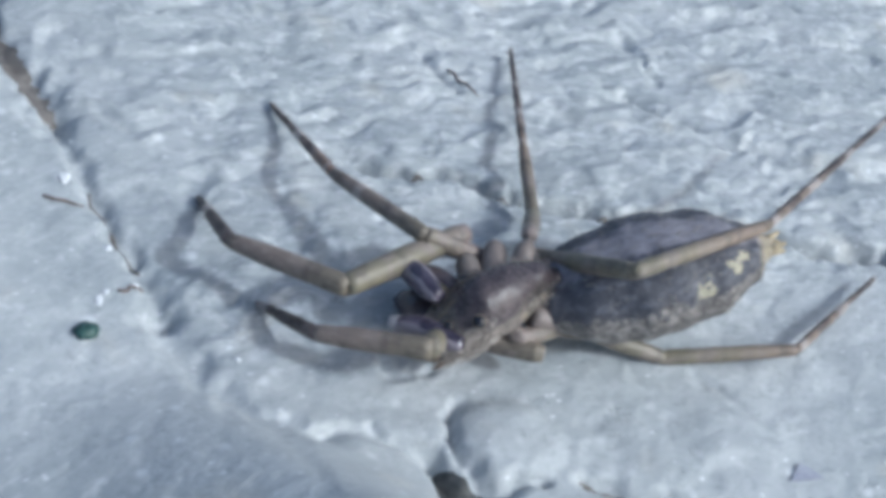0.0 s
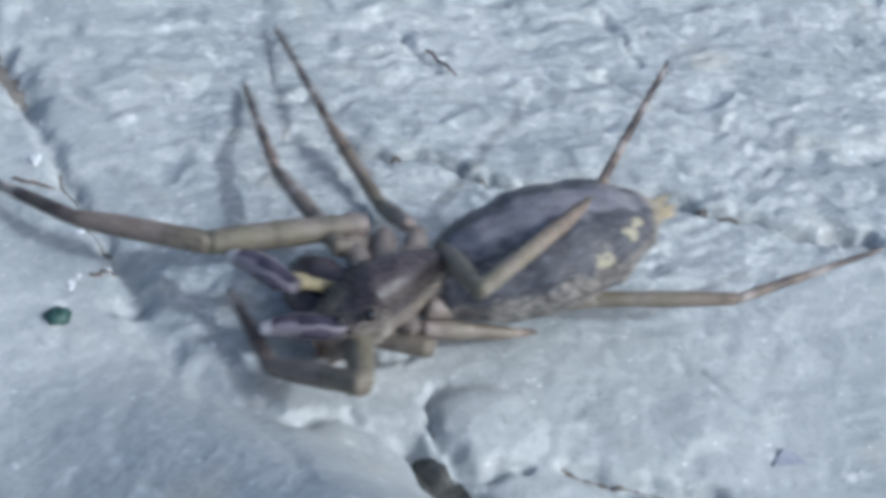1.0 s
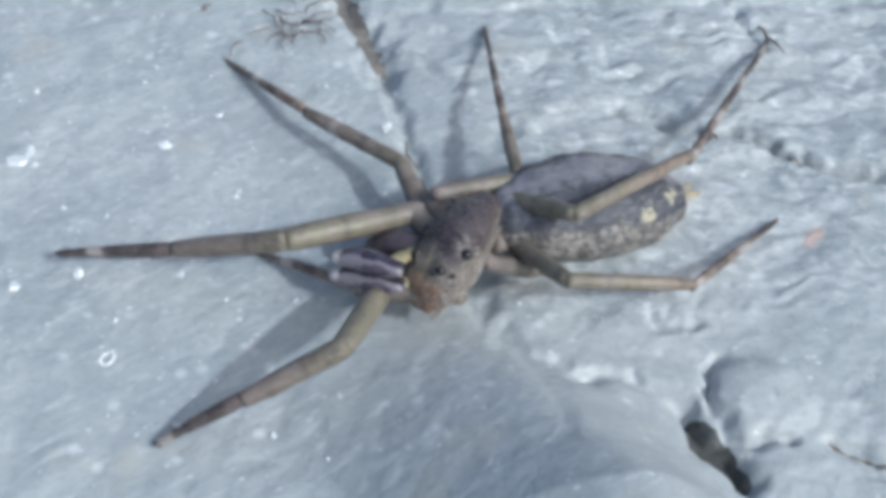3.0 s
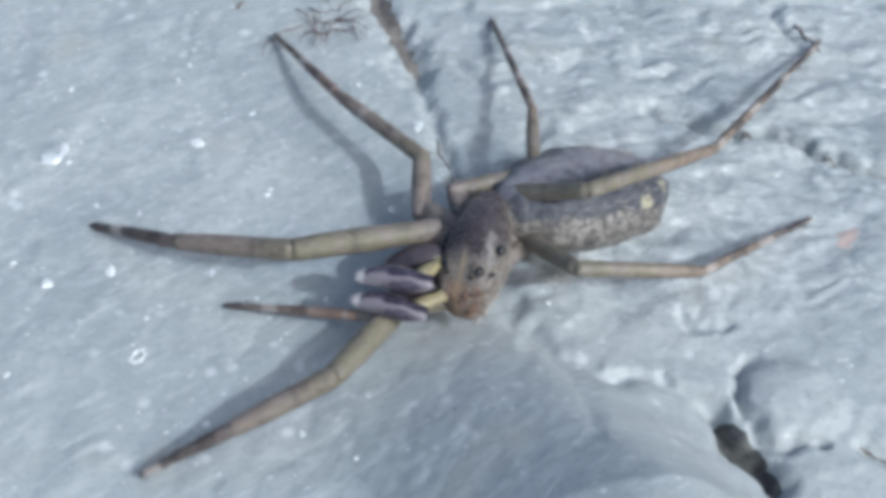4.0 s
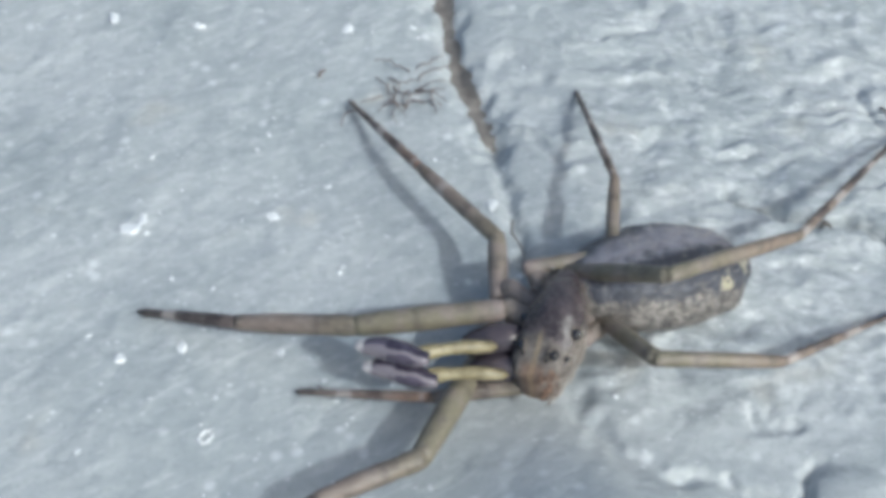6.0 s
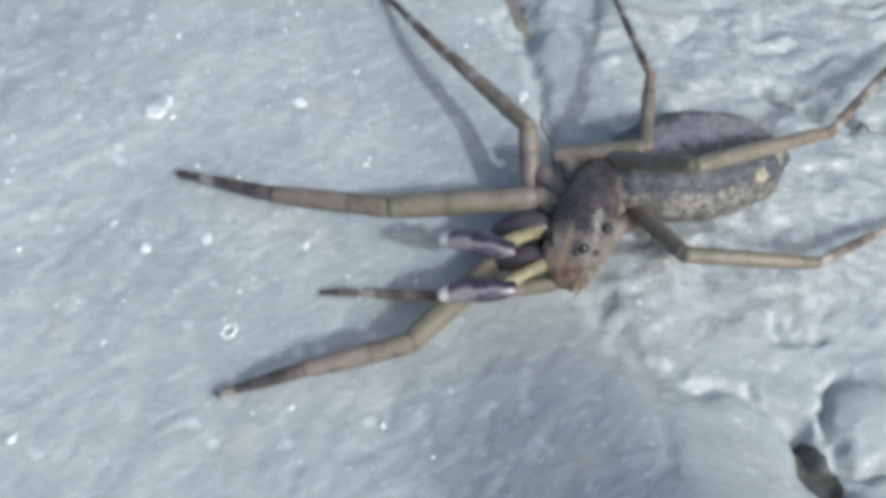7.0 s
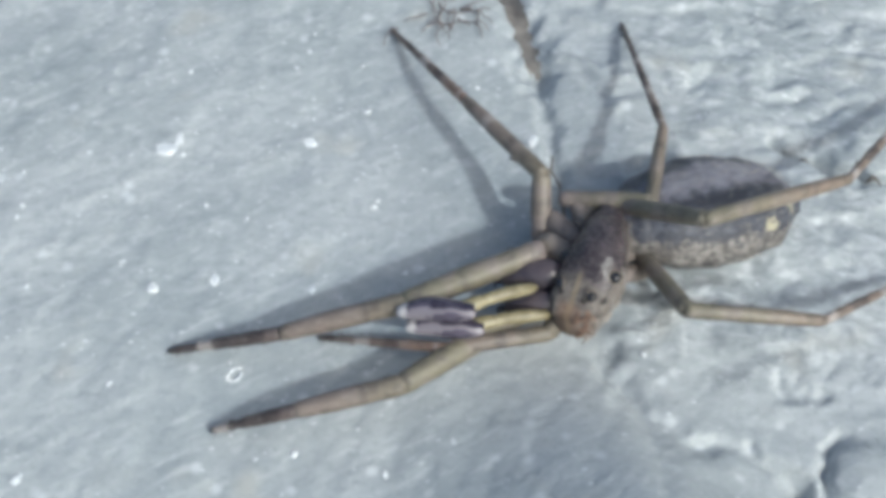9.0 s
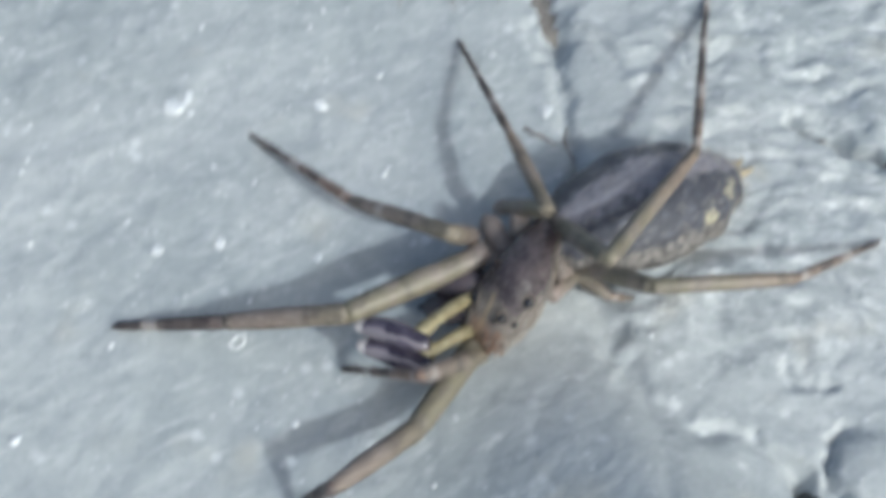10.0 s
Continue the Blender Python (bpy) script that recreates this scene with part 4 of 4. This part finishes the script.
    limb_walk("R2", [
        (0, -0.08, -2.15, -0.15, -0.4, 35.3, -62.5, -3.3, -77.6, -8.5),
        (0.5, 0.05, -2.15, -0.04, -1.2, 38.1, -66.2, -6.8, -77.1, -7.7),
        (0.8, -0.59, -2.21, -0.52, 7.5, 35.5, -72.6, 2.1, -87, -7.4),
        (1, -0.72, -2.44, -0.56, 27, 29.1, -79, -3.2, -92.5, -6.4),
        (1.2, -0.04, -2.19, -0.15, -21.7, 23, -52, 1.1, -81.3, -14.8),
        (1.5, -0.05, -2.14, -0.14, 5.5, 31.9, -71.3, -5.7, -86.8, -9.4),
        (1.7, -0.29, -2.29, -0.4, 44.9, 45.5, -82.1, -4, -93.1, -6.8),
        (1.8, -0.21, -2.31, -0.35, 69, 40.2, -82.5, -2.8, -100.2, -7.4),
        (2, -0.13, -2.08, -0.15, 75.9, 36.1, -80.5, -2.9, -98.9, -12.8),
        (2.2, -0.35, -2.12, -0.64, -9.2, 65, -70.8, 2.4, -88.3, -8.8),
        (2.5, -0.12, -2.15, -0.15, 5.9, 62.1, -83, -8.5, -89.9, -8.5),
        (2.7, -0.17, -2.08, -0.23, -77.8, 25.2, -55.5, 9.8, -83.7, -6.8),
        (3.8, -0.64, -2.42, 0.04, -151, 23.2, -112.7, 5.8, -115, 6.9),
        (4, -0.61, -2.38, 0.06, -153.6, 27, -109.2, 9.1, -120.6, 1.1),
        (4.5, -0.34, -2.25, -0.08, -153.8, 28.5, -111, 10.2, -115.7, 0.3),
        (5, -0.34, -2.25, -0.08, -151.9, 30.4, -109.3, 10.4, -117.8, -0.7),
        (5.5, -0.47, -2.35, -0.02, -147.3, 25.2, -114.9, 10.1, -117.8, 2.6),
        (6, -0.42, -2.31, -0.04, -148.9, 26.7, -110.4, 10, -116.6, 1.4),
        (7.5, -0.13, -2.14, -0.23, -146, 51.3, -109.9, 4.2, -115, -2.7),
        (8, -0.13, -2.14, -0.23, -147.6, 52.3, -110.1, 4.6, -113.8, -3.4),
        (8.5, -0.16, -2.15, -0.19, -153.2, 50.5, -109.8, 4.3, -112.8, -3.1),
        (9, -0.12, -2.13, -0.25, -151, 53.7, -109.7, 4, -113.7, -3.2),
        (9.5, -0.06, -2.07, -0.4, -140, 58.5, -102.5, 1.7, -106.7, -3.6),
        (9.7, -0.03, -2.19, 0.15, -18.1, 70.8, -112.1, -9.9, -111.5, -12.9),
        (10, 0.25, -1.94, 0.38, 27.7, 52.1, -80.1, -17.1, -86.3, -6.2),
    ])
    limb_walk("R3", [
        (0, -1.95, -2.66, -0.06, -111.2, -26.2, -101.1, 5.7, -102.7, -1.8),
        (0.5, -2.02, -2.78, -0.18, -111.9, -27.9, -101.7, 7.9, -103.7, 0.2),
        (0.8, -2.37, -3.16, -0.53, -117.6, -30, -113.4, 17.5, -113.2, -1.8),
        (1, -1.49, -2.65, -0.06, -89.4, -27.8, -75, 20.3, -87.7, -1.9),
        (1.2, -1.72, -2.42, -0.08, -103.4, -33.8, -91.8, 17.3, -98.6, -1.3),
        (1.5, -1.92, -2.39, -0.05, -115.2, -31.5, -103.9, 23.2, -106.3, -4.7),
        (1.7, -1.45, -1.45, 0.58, -139.9, -21.8, -121.1, 12.1, -113.9, -1.8),
        (1.8, -0.94, -1.28, 0.76, -157.6, -20.5, -124.2, 9.9, -118.6, -4.1),
        (2, -2.58, -0.16, -0.27, -46.6, 29.7, -95.9, -3.1, -98.3, -7.8),
        (2.2, -1.67, -1.89, -0.21, 66.7, 60.9, -99, -4.2, -105, -12.1),
        (2.5, -0.47, -1.31, 0.76, 190.2, -11.4, -96.3, 15.8, -108.2, -5.7),
        (2.7, -0.47, -1.57, 0.71, 176.1, -9.1, -103, 10.7, -111.1, -2.9),
        (3.8, -1.46, -1.53, 0.55, 142.5, -1.3, -154, 6, -138.4, 3.2),
        (4, -1.47, -1.53, 0.55, 138.5, -4.3, -152.8, 10, -139.5, 1.9),
        (4.5, -1.3, -1.72, 0.56, 131.9, -1.7, -158.1, 7.9, -137.1, 0.8),
        (5, -1.36, -1.62, 0.56, 141, -2.6, -154.1, 9.6, -139, 1.6),
        (5.5, -1.33, -1.67, 0.58, 134.2, -8.2, -155.5, 13.8, -139, 1),
        (6, -1.38, -1.62, 0.56, 134.7, -4.9, -154.2, 17.2, -138.7, -2.3),
        (7.5, -1.37, -1.85, 0.48, 110.7, 11, -154.8, 3.7, -134.9, -4),
        (8, -1.34, -1.9, 0.47, 112.1, 10.4, -156.2, 3.6, -135.3, -3.2),
        (8.5, -1.33, -1.86, 0.49, 115.2, 8.8, -153.8, 5.3, -136.5, -3.4),
        (9, -1.36, -1.86, 0.51, 111.5, 6.5, -155.6, 5.2, -135.6, -2.9),
        (9.5, -1.21, -1.92, 0.44, 124.1, 12.4, -145.5, 1.7, -131.1, -5.4),
        (9.7, -0.92, -1.67, 0.69, 163.9, -12.5, -154.9, 11.7, -141.7, -13.6),
        (10, -1.48, -2.37, -0.12, 91.2, 37.8, -113.3, -0.7, -115, -12.6),
    ])
    limb_walk("R4", [
        (0, -2.03, -1.95, -0.38, 111.2, 30.5, -155.5, -12.8, -143.4, -4.8),
        (0.5, -2, -1.94, -0.39, 115, 31.1, -154.3, -13, -144.4, -4.6),
        (0.8, -2.11, -0.95, 0.14, 80.7, 23.1, -140.1, -7.2, -126.3, -3.5),
        (1, -2.19, -1.4, -0.05, 83.4, 26.8, -143.6, -8.8, -131, -4),
        (1.2, -2.12, -1.88, -0.35, 101.5, 32.5, -150.7, -10.7, -140.9, -6.3),
        (1.5, -1.96, -2, -0.6, 115.4, 41.8, -155.5, -13.4, -150.9, -8.5),
        (1.7, -2.05, -0.81, 0.18, 78.1, 21.6, -144.2, -8.7, -131.9, -3.1),
        (1.8, -2.03, -0.64, 0.26, 78.5, 22.3, -148.4, -9, -133.6, -4.2),
        (2, -2.11, -0.88, 0.19, 81.5, 25.1, -149.7, -10.8, -133.9, -1.5),
        (2.2, -2.21, -1.84, -0.22, 88.6, 20.2, -157.6, -9.2, -140.2, -3.8),
        (2.5, -2.14, -1.97, -0.24, 97.2, 17, -163.8, -7.6, -145.8, -0.3),
        (2.7, -2.15, -1.94, -0.21, 96.1, 14.5, -166.8, -9.3, -149.6, -1.4),
        (3.8, -2.2, -1.59, -0.13, 87.5, 16.5, -199.3, -11.6, -184.6, -1.5),
        (4, -2.2, -1.5, -0.1, 86.9, 18.1, -199, -13.3, -185, -2.3),
        (4.5, -2.19, -1.37, -0.05, 84.5, 20.7, -198.8, -15.7, -185, -2.8),
        (5, -2.18, -1.34, -0.04, 83.5, 21.1, -199.7, -15.6, -184.2, -3.1),
        (5.5, -2.15, -1.11, 0.05, 83.2, 21, -198.7, -15.7, -183.3, -3.7),
        (6, -2.08, -0.87, 0.18, 79, 23.3, -198.4, -15.9, -182.9, -6.1),
        (7.5, -2.07, -0.92, 0.2, 77.6, 27.1, -198.9, -18.8, -180.2, -6.8),
        (8, -2.11, -1.06, 0.12, 78.6, 26.2, -199.8, -17.1, -180.6, -6.9),
        (8.5, -2.13, -1.11, 0.09, 80.1, 26.1, -201.3, -16.8, -180.5, -7),
        (9, -2.11, -1.02, 0.13, 79.1, 25.5, -200.3, -16.4, -180.2, -6.9),
        (9.5, -2.2, -1.07, 0.15, 89.5, 30.1, -190, -18.8, -171.4, -9),
        (9.7, -2.06, -1.04, 0.12, 72.7, 24.3, -160.7, -13.9, -139.3, -10.5),
        (10, -2.16, -1.34, -0.02, 75.2, 27.1, -162.6, -12.5, -140.4, -7.6),
    ])
    limb_walk("L1", [
        (0, -0.33, -2.24, -2.3, 55.4, 27.6, -27.8, -3.4, -60.6, -15),
        (0.5, -0.33, -2.38, -2.35, 57.7, 27.4, -26.3, -4, -63.2, -13.8),
        (0.8, 0.11, -2.17, -2, 68.9, 22, -37, 0.1, -76.1, -7.4),
        (1, 0.45, -1.5, -1.68, 75.8, 20.7, -52.5, -21.9, -79.3, 11.1),
        (1.2, 0.33, -1.26, -1.79, 56.2, 34.7, -48.1, -26.4, -34.1, -18.5),
        (1.5, 0.02, -1.53, -1.98, 47.5, 31.7, -49.7, -17.5, -38.1, -4.4),
        (1.7, 0.93, -0.18, -1.18, 55.8, 26.2, -57, -34.1, -21, -19.9),
        (1.8, 1.11, -0.48, -1.02, 54.9, 23.8, -70.2, -35.2, -32.7, -23),
        (2, 1.25, -0.7, -0.94, 52.7, 19, -42, -30.5, -28.6, -24.4),
        (2.2, 1.12, -1.15, -1.14, 45.3, 10.4, -3.2, -19.3, 0.7, -13.2),
        (2.5, 2.06, -0.82, -0.83, 54.2, 15.7, -44, -46.1, -17.6, -25.2),
        (2.7, 1.09, -1.6, -0.97, 41.6, 11.8, -35.7, -29.9, -11.6, -17.6),
        (3.8, 1.74, -1.58, -1.44, 22.1, 9.7, -25.2, -14.8, -69.9, -36.1),
        (4, 0.85, -1.47, -1.34, -0.3, 2.4, -39.3, -12.6, -40.2, -12.6),
        (4.5, 0.83, -1.19, -1.41, -10.6, 0.9, -46.7, -3.9, -53.9, -7.1),
        (5, 1.32, -1.61, -1.38, 1.1, 0.8, -37.7, -11.5, -43.3, -10.4),
        (5.5, 0.56, -1.22, -1.36, -21.8, 1.6, -52.1, 2.8, -65.1, -5.3),
        (6, 0.69, -2.06, -1.18, 9.8, -0.7, -31.6, 0.4, -54.9, -30.7),
        (7.5, 1.28, -1.37, -1.44, -11.6, -0.3, -43.8, -2.8, -48.5, -8.1),
        (8, 1.56, -0.92, -1.6, -12.3, 1.8, -39.9, -5.7, -47.5, -9.6),
        (8.5, 1.43, -1.69, -1.4, 22.6, 2.4, -13.7, -20.4, -19.1, -25),
        (9, 1.41, -1.22, -1.5, -15.3, 3.2, -41.8, -2.7, -53.5, -15.1),
        (9.5, 1.02, -1.35, -1.39, 29.6, 2.1, 4.2, -0.9, -26.1, -44.7),
        (9.7, 2.73, -0.25, -1.39, 37.7, 37.8, -59.1, -34.5, -50.6, -38.6),
        (10, 0.28, -0.39, -1.55, 17.9, 3.6, 5.3, 16.6, -61.8, -52.6),
    ])
    limb_walk("L2", [
        (0, 0.6, 0.02, -1.4, 143.7, 5, -33.4, 0.9, -174.3, -13),
        (0.5, 0.54, 0.11, -1.39, 141, 5.1, -37.8, -0.4, -174.4, -12.8),
        (0.8, 0.41, 0.41, -1.4, 157.7, -2.3, -28.2, 5.6, -174.5, -15.8),
        (1, 0.73, 0.01, -1.42, 140.6, 4.7, -39.3, 1.3, -179.1, -15.7),
        (1.2, 0.46, 0.25, -1.42, 136.6, 4.2, -39, 2.3, -174.3, -15.8),
        (1.5, 0.35, 0.47, -1.46, 134.2, 1, -37.4, 7, -173.4, -18.2),
        (1.7, 1.22, -0.58, -1.57, 123.1, 18.2, -45.8, -3, -176, -10.5),
        (1.8, 1.19, -0.56, -1.55, 120.1, 17.6, -46.2, -1.4, -177.4, -10.5),
        (2, 1.16, -0.47, -1.5, 133, 9.6, -27.1, 1.5, -168.1, -10.6),
        (2.2, 1.32, -0.74, -1.47, 140.1, 0.1, -13.6, 13.1, -70.7, -9.5),
        (2.5, 1.55, -0.62, -1.63, 152.1, 8.6, -28.3, 7.2, -76, -3.6),
        (2.7, 1.18, -0.72, -1.59, 116.3, 11.6, -32.7, 5.6, -83.1, -2.9),
        (3.8, 0.29, -1.07, -1.87, 41.5, 21.3, -59.7, 1.4, -75, -2.5),
        (4, 0.28, -1.19, -1.96, 45.6, 23.3, -56, -1.9, -73.7, -0.2),
        (4.5, 0.18, -1.12, -1.84, 40, 18.1, -53.8, -0.3, -71.8, -1.7),
        (5, 0.18, -1.1, -1.82, 39, 17.2, -52.3, -1.1, -72.4, -1.2),
        (5.5, 0.27, -0.67, -1.75, 20.8, 18.5, -51.5, 3.3, -77.7, -6.2),
        (6, 0.16, -1.31, -1.69, 45.8, 10, -56.4, -3.6, -64.1, 2.2),
        (7.5, 0.03, -0.58, -1.47, 12.3, 1.1, -45.4, 2.1, -65.2, -3.4),
        (8, 0.14, -0.68, -1.49, 19, 2.5, -50, -1.8, -62.7, -0.6),
        (8.5, 0.03, -0.74, -1.51, 20.3, 3.3, -47.6, -2.6, -62.6, -0.4),
        (9, 0.21, -0.45, -1.43, 6.4, -1.4, -40.8, 6.7, -69.4, -6.7),
        (9.5, 0.28, -1.28, -1.25, 48.7, -9.2, -29.3, 6.4, -60.2, -3.7),
        (9.7, 1.04, -1.12, -1.76, 81.1, 18.3, 18.3, 27.1, -107.2, -26.8),
        (10, 0.6, -0.74, -1.45, 38.2, 0.2, 11.1, 39.7, -78.1, -36.1),
    ])
    limb_walk("L3", [
        (0, -0.74, 0.76, -0.94, -161.9, -14.7, 179.5, -23, -175.8, -27.9),
        (0.5, -0.79, 0.76, -0.95, -167.6, -14.2, 183.2, -21.4, -174.7, -27.4),
        (0.8, -0.79, 0.82, -0.97, -187.6, -21.5, 180.7, -23, -170.7, -25),
        (1, -1.09, 0.84, -1.03, -185, -14.8, 177.2, -17.4, -167.7, -24.2),
        (1.2, -1.42, 0.97, -1.09, -190.5, -13.9, 177.5, -15.8, -131.9, -26.7),
        (1.5, -0.73, 0.88, -0.96, -210.9, -20.9, 207.1, -29.4, -9.2, -15.7),
        (1.7, -0.77, 0.9, -0.99, -210.3, -23.2, 167.9, -19, -133.9, -18.3),
        (1.8, -0.81, 0.91, -0.99, -208.3, -20.1, 161.3, -16.8, -152.2, -17.8),
        (2, -0.64, 0.83, -0.92, -215.9, -19.9, 199.5, -19.1, -191.6, -23.1),
        (2.2, -0.93, 0.92, -0.96, -200.6, -10, 154.6, -17.3, -205.5, -18.6),
        (2.5, -0.62, 0.82, -0.91, -233.5, -12.3, 221.9, -19.4, -233.8, -26.7),
        (2.7, -0.62, 0.83, -0.91, -234, -16.4, 218.9, -17.8, -228.2, -30.2),
        (3.8, -0.63, 0.8, -0.9, -185.1, -2.9, 87.6, -25.3, -205.5, -38.1),
        (4, -0.62, 0.8, -0.9, -186.6, -4.8, 83.4, -24.1, -205.9, -38.4),
        (4.5, -0.62, 0.8, -0.9, -185.4, -8.3, 79.1, -20.7, -211.2, -38.4),
        (5, -0.62, 0.8, -0.9, -186.4, -9.3, 77.1, -19.8, -211.6, -39.6),
        (5.5, -0.62, 0.8, -0.9, -185.8, -7.1, 79.1, -20.4, -210.9, -42.2),
        (6, -0.61, 0.8, -0.9, -186.1, -6.7, 81.8, -21.9, -221.1, -41.7),
        (7.5, -0.56, 0.79, -0.88, -192.3, -19.2, 70.4, -14.8, -214.3, -41.5),
        (8, -0.55, 0.79, -0.88, -193.6, -21.6, 67.4, -12.4, -217.4, -43.6),
        (8.5, -0.55, 0.79, -0.88, -193.4, -20.1, 68.8, -14.2, -217.6, -42.6),
        (9, -0.54, 0.79, -0.87, -193.6, -23.4, 64.8, -10.9, -218.5, -43),
        (9.5, -0.59, 0.8, -0.9, -187.8, -15.3, 89.5, -18.9, -204.4, -44),
        (9.7, -0.69, 0.78, -0.93, -169.5, -19.5, 90.2, -16.6, -192.2, -43.9),
        (10, -0.67, 0.78, -0.92, -164.2, -17.9, 108.8, -25.8, -204.7, -32),
    ])
    limb_walk("L4", [
        (0, -2.35, 0.38, -1.2, 171.3, -28.3, 173.7, -2.4, -145.9, -5.1),
        (0.5, -2.63, 0.41, -1.32, 172.1, -26.5, 176.1, -2.8, -145.8, -3.9),
        (0.8, -2.49, 0.47, -1.08, 166.3, -14.1, 162.4, 1, -159.6, 0.7),
        (1, -2.92, 0.4, -1.03, 175, -6.6, 166.5, -2.6, -175, 2.9),
        (1.2, -1.52, -0.09, -0.82, 126.1, -9.3, 183.4, -11.9, -142.9, -3.1),
        (1.5, -1.51, 0.05, -0.82, 138.8, -11.5, 177, -9.3, -153.1, -4.2),
        (1.7, -1.46, 0.11, -0.83, 150.2, -10.7, 163.7, -7.1, -166, -1.7),
        (1.8, -1.69, 0.21, -0.91, 141.6, 2, 167.3, -12.2, -171.9, -2.5),
        (2, -1.98, 0.94, -0.67, 105.7, 19.2, 180, -17.7, -151.3, -12.7),
        (2.2, -1.78, 0.52, -0.84, 85.2, 15.8, 173.2, -18.2, -150.2, -4.1),
        (2.5, -1.8, 0.28, -0.91, 90.7, 12, 167.2, -15.1, -157.3, -2.1),
        (2.7, -1.8, 0.31, -0.9, 87, 9.9, 164, -17.5, -161.6, -4.4),
        (3.8, -1.8, 0.3, -0.9, 63.2, 10.9, 136.4, -19.3, -202.3, -6.6),
        (4, -1.75, 0.4, -0.88, 61.4, 10.7, 137, -19.1, -201.9, -7.2),
        (4.5, -1.76, 0.38, -0.88, 61.3, 10, 130.8, -16, -199.6, -10.2),
        (5, -1.69, 0.5, -0.86, 61, 10.2, 135, -19.1, -203, -9),
        (5.5, -1.7, 0.47, -0.86, 60, 10.2, 134.3, -16.3, -201.8, -11.1),
        (6, -1.71, 0.46, -0.87, 62.3, 8.7, 136.8, -18.3, -204.2, -7),
        (7.5, -1.55, 0.71, -0.8, 59.2, 12.3, 132.7, -17.8, -196.5, -11.9),
        (8, -1.59, 0.64, -0.82, 58.6, 11.1, 131.8, -16.6, -197.3, -11.7),
        (8.5, -1.63, 0.59, -0.84, 59, 10.4, 131.3, -15.5, -197.5, -11.8),
        (9, -1.58, 0.64, -0.82, 57, 10.4, 131.3, -16, -197.5, -11.8),
        (9.5, -1.78, 0.35, -0.89, 73.4, 13.1, 136.1, -12, -190.6, -17.2),
        (9.7, -1.84, 1.01, -0.55, 93.1, 26.4, 142.1, -20.3, -184.9, -33.3),
        (10, -1.81, 0.38, -0.86, 96.4, 24.2, 145.9, -10, -178.7, -28.4),
    ])
    palp_walk(palps[0], [
        (0, 1.87, -0.23, 0.66, -70.8, -7.8),
        (0.5, 1.81, -0.17, 0.64, -64.1, -7.5),
        (0.8, 2.06, 0.22, 0.62, -76.1, -1.1),
        (1, 2.81, -0.42, 0.8, -52.4, -0.7),
        (1.2, 2.26, -0.48, 0.72, -72.4, -4.6),
        (1.5, 2.46, -0.28, 0.71, -47.2, -13.6),
        (1.7, 1.85, -0.17, 0.53, -79.2, -1),
        (1.8, 2.5, -0.59, 0.56, -71.3, -7.2),
        (2, 2.11, 0.13, 0.41, -74.1, -5.5),
        (2.2, 2.79, -1.48, 0.56, -61.5, -2.4),
        (2.5, 2.23, -1.31, 0.52, -47.2, -5.9),
        (2.7, 2.7, -0.35, 0.37, -55, -3.1),
        (3.8, 2.41, -0.24, 0.09, -72, -0.3),
        (4, 2.71, -0.63, 0.12, -74.1, 1.6),
        (4.5, 2.12, -0.43, 0.18, -46.8, -6.4),
        (5, 2.98, -1.89, 0.35, -76.1, 4.3),
        (5.5, 2.19, -0.52, 0.19, -54.5, -4.4),
        (6, 3.79, -2.72, 0.4, -77.6, 2.2),
        (7.5, 2.61, -0.78, 0.18, -68.8, -0.5),
        (8, 3, -1.01, 0.16, -55.2, -4.6),
        (8.5, 2.95, -1.12, 0.19, -70.4, -1.6),
        (9, 4.25, -2.15, 0.2, -60.2, -2.5),
        (9.5, 2.62, -0.03, 0.15, -46.9, -5.8),
        (9.7, 2.73, 0.14, 0.37, -72.1, -1.4),
        (10, 3.97, -0.35, 0.24, -64.1, -1.5),
    ])
    palp_walk(palps[1], [
        (0, 1.69, 1.08, -0.17, -43.1, -4.7),
        (0.5, 1.68, 1.01, -0.17, -37.7, -8.9),
        (0.8, 1.73, 0.96, -0.2, -28.3, -9.7),
        (1, 1.89, 0.82, -0.13, -20.2, -3.7),
        (1.2, 1.81, 0.82, -0.16, -49.2, -5.5),
        (1.5, 1.97, 0.77, -0.15, -52.1, -5.4),
        (1.7, 1.85, 0.53, -0.26, -49.8, -2.4),
        (1.8, 2.18, 0.44, -0.31, -62.9, 1.6),
        (2, 2.27, 0.51, -0.32, -47.1, -4.3),
        (2.2, 3.37, -0.45, -0.31, -53.1, 2.1),
        (2.5, 3.42, -2.1, -0.09, -55, -0.2),
        (2.7, 2.66, -0.5, -0.26, -48, 1.1),
        (3.8, 2.83, -0.27, -0.65, -74.3, 4.1),
        (4, 3.21, -0.62, -0.64, -78.7, 5.1),
        (4.5, 2.84, -0.09, -0.69, -68.3, 2.8),
        (5, 4.02, -2.32, -0.4, -75.5, 5.8),
        (5.5, 3.12, -0.63, -0.62, -75.2, 3),
        (6, 3.83, -2.48, -0.34, -74.3, 5.6),
        (7.5, 3.62, -0.25, -0.79, -51.3, -2.1),
        (8, 3.8, -0.93, -0.67, -73.3, 3.1),
        (8.5, 3.76, -0.2, -0.82, -51.1, -2.1),
        (9, 4.18, -1.95, -0.51, -58.9, 1.9),
        (9.5, 3.17, 0.03, -0.6, -60.9, 1.7),
        (9.7, 2.66, 0.16, -0.29, -57.5, -0.6),
        (10, 4.17, -0.12, -0.49, -62.6, 5),
    ])


motions()
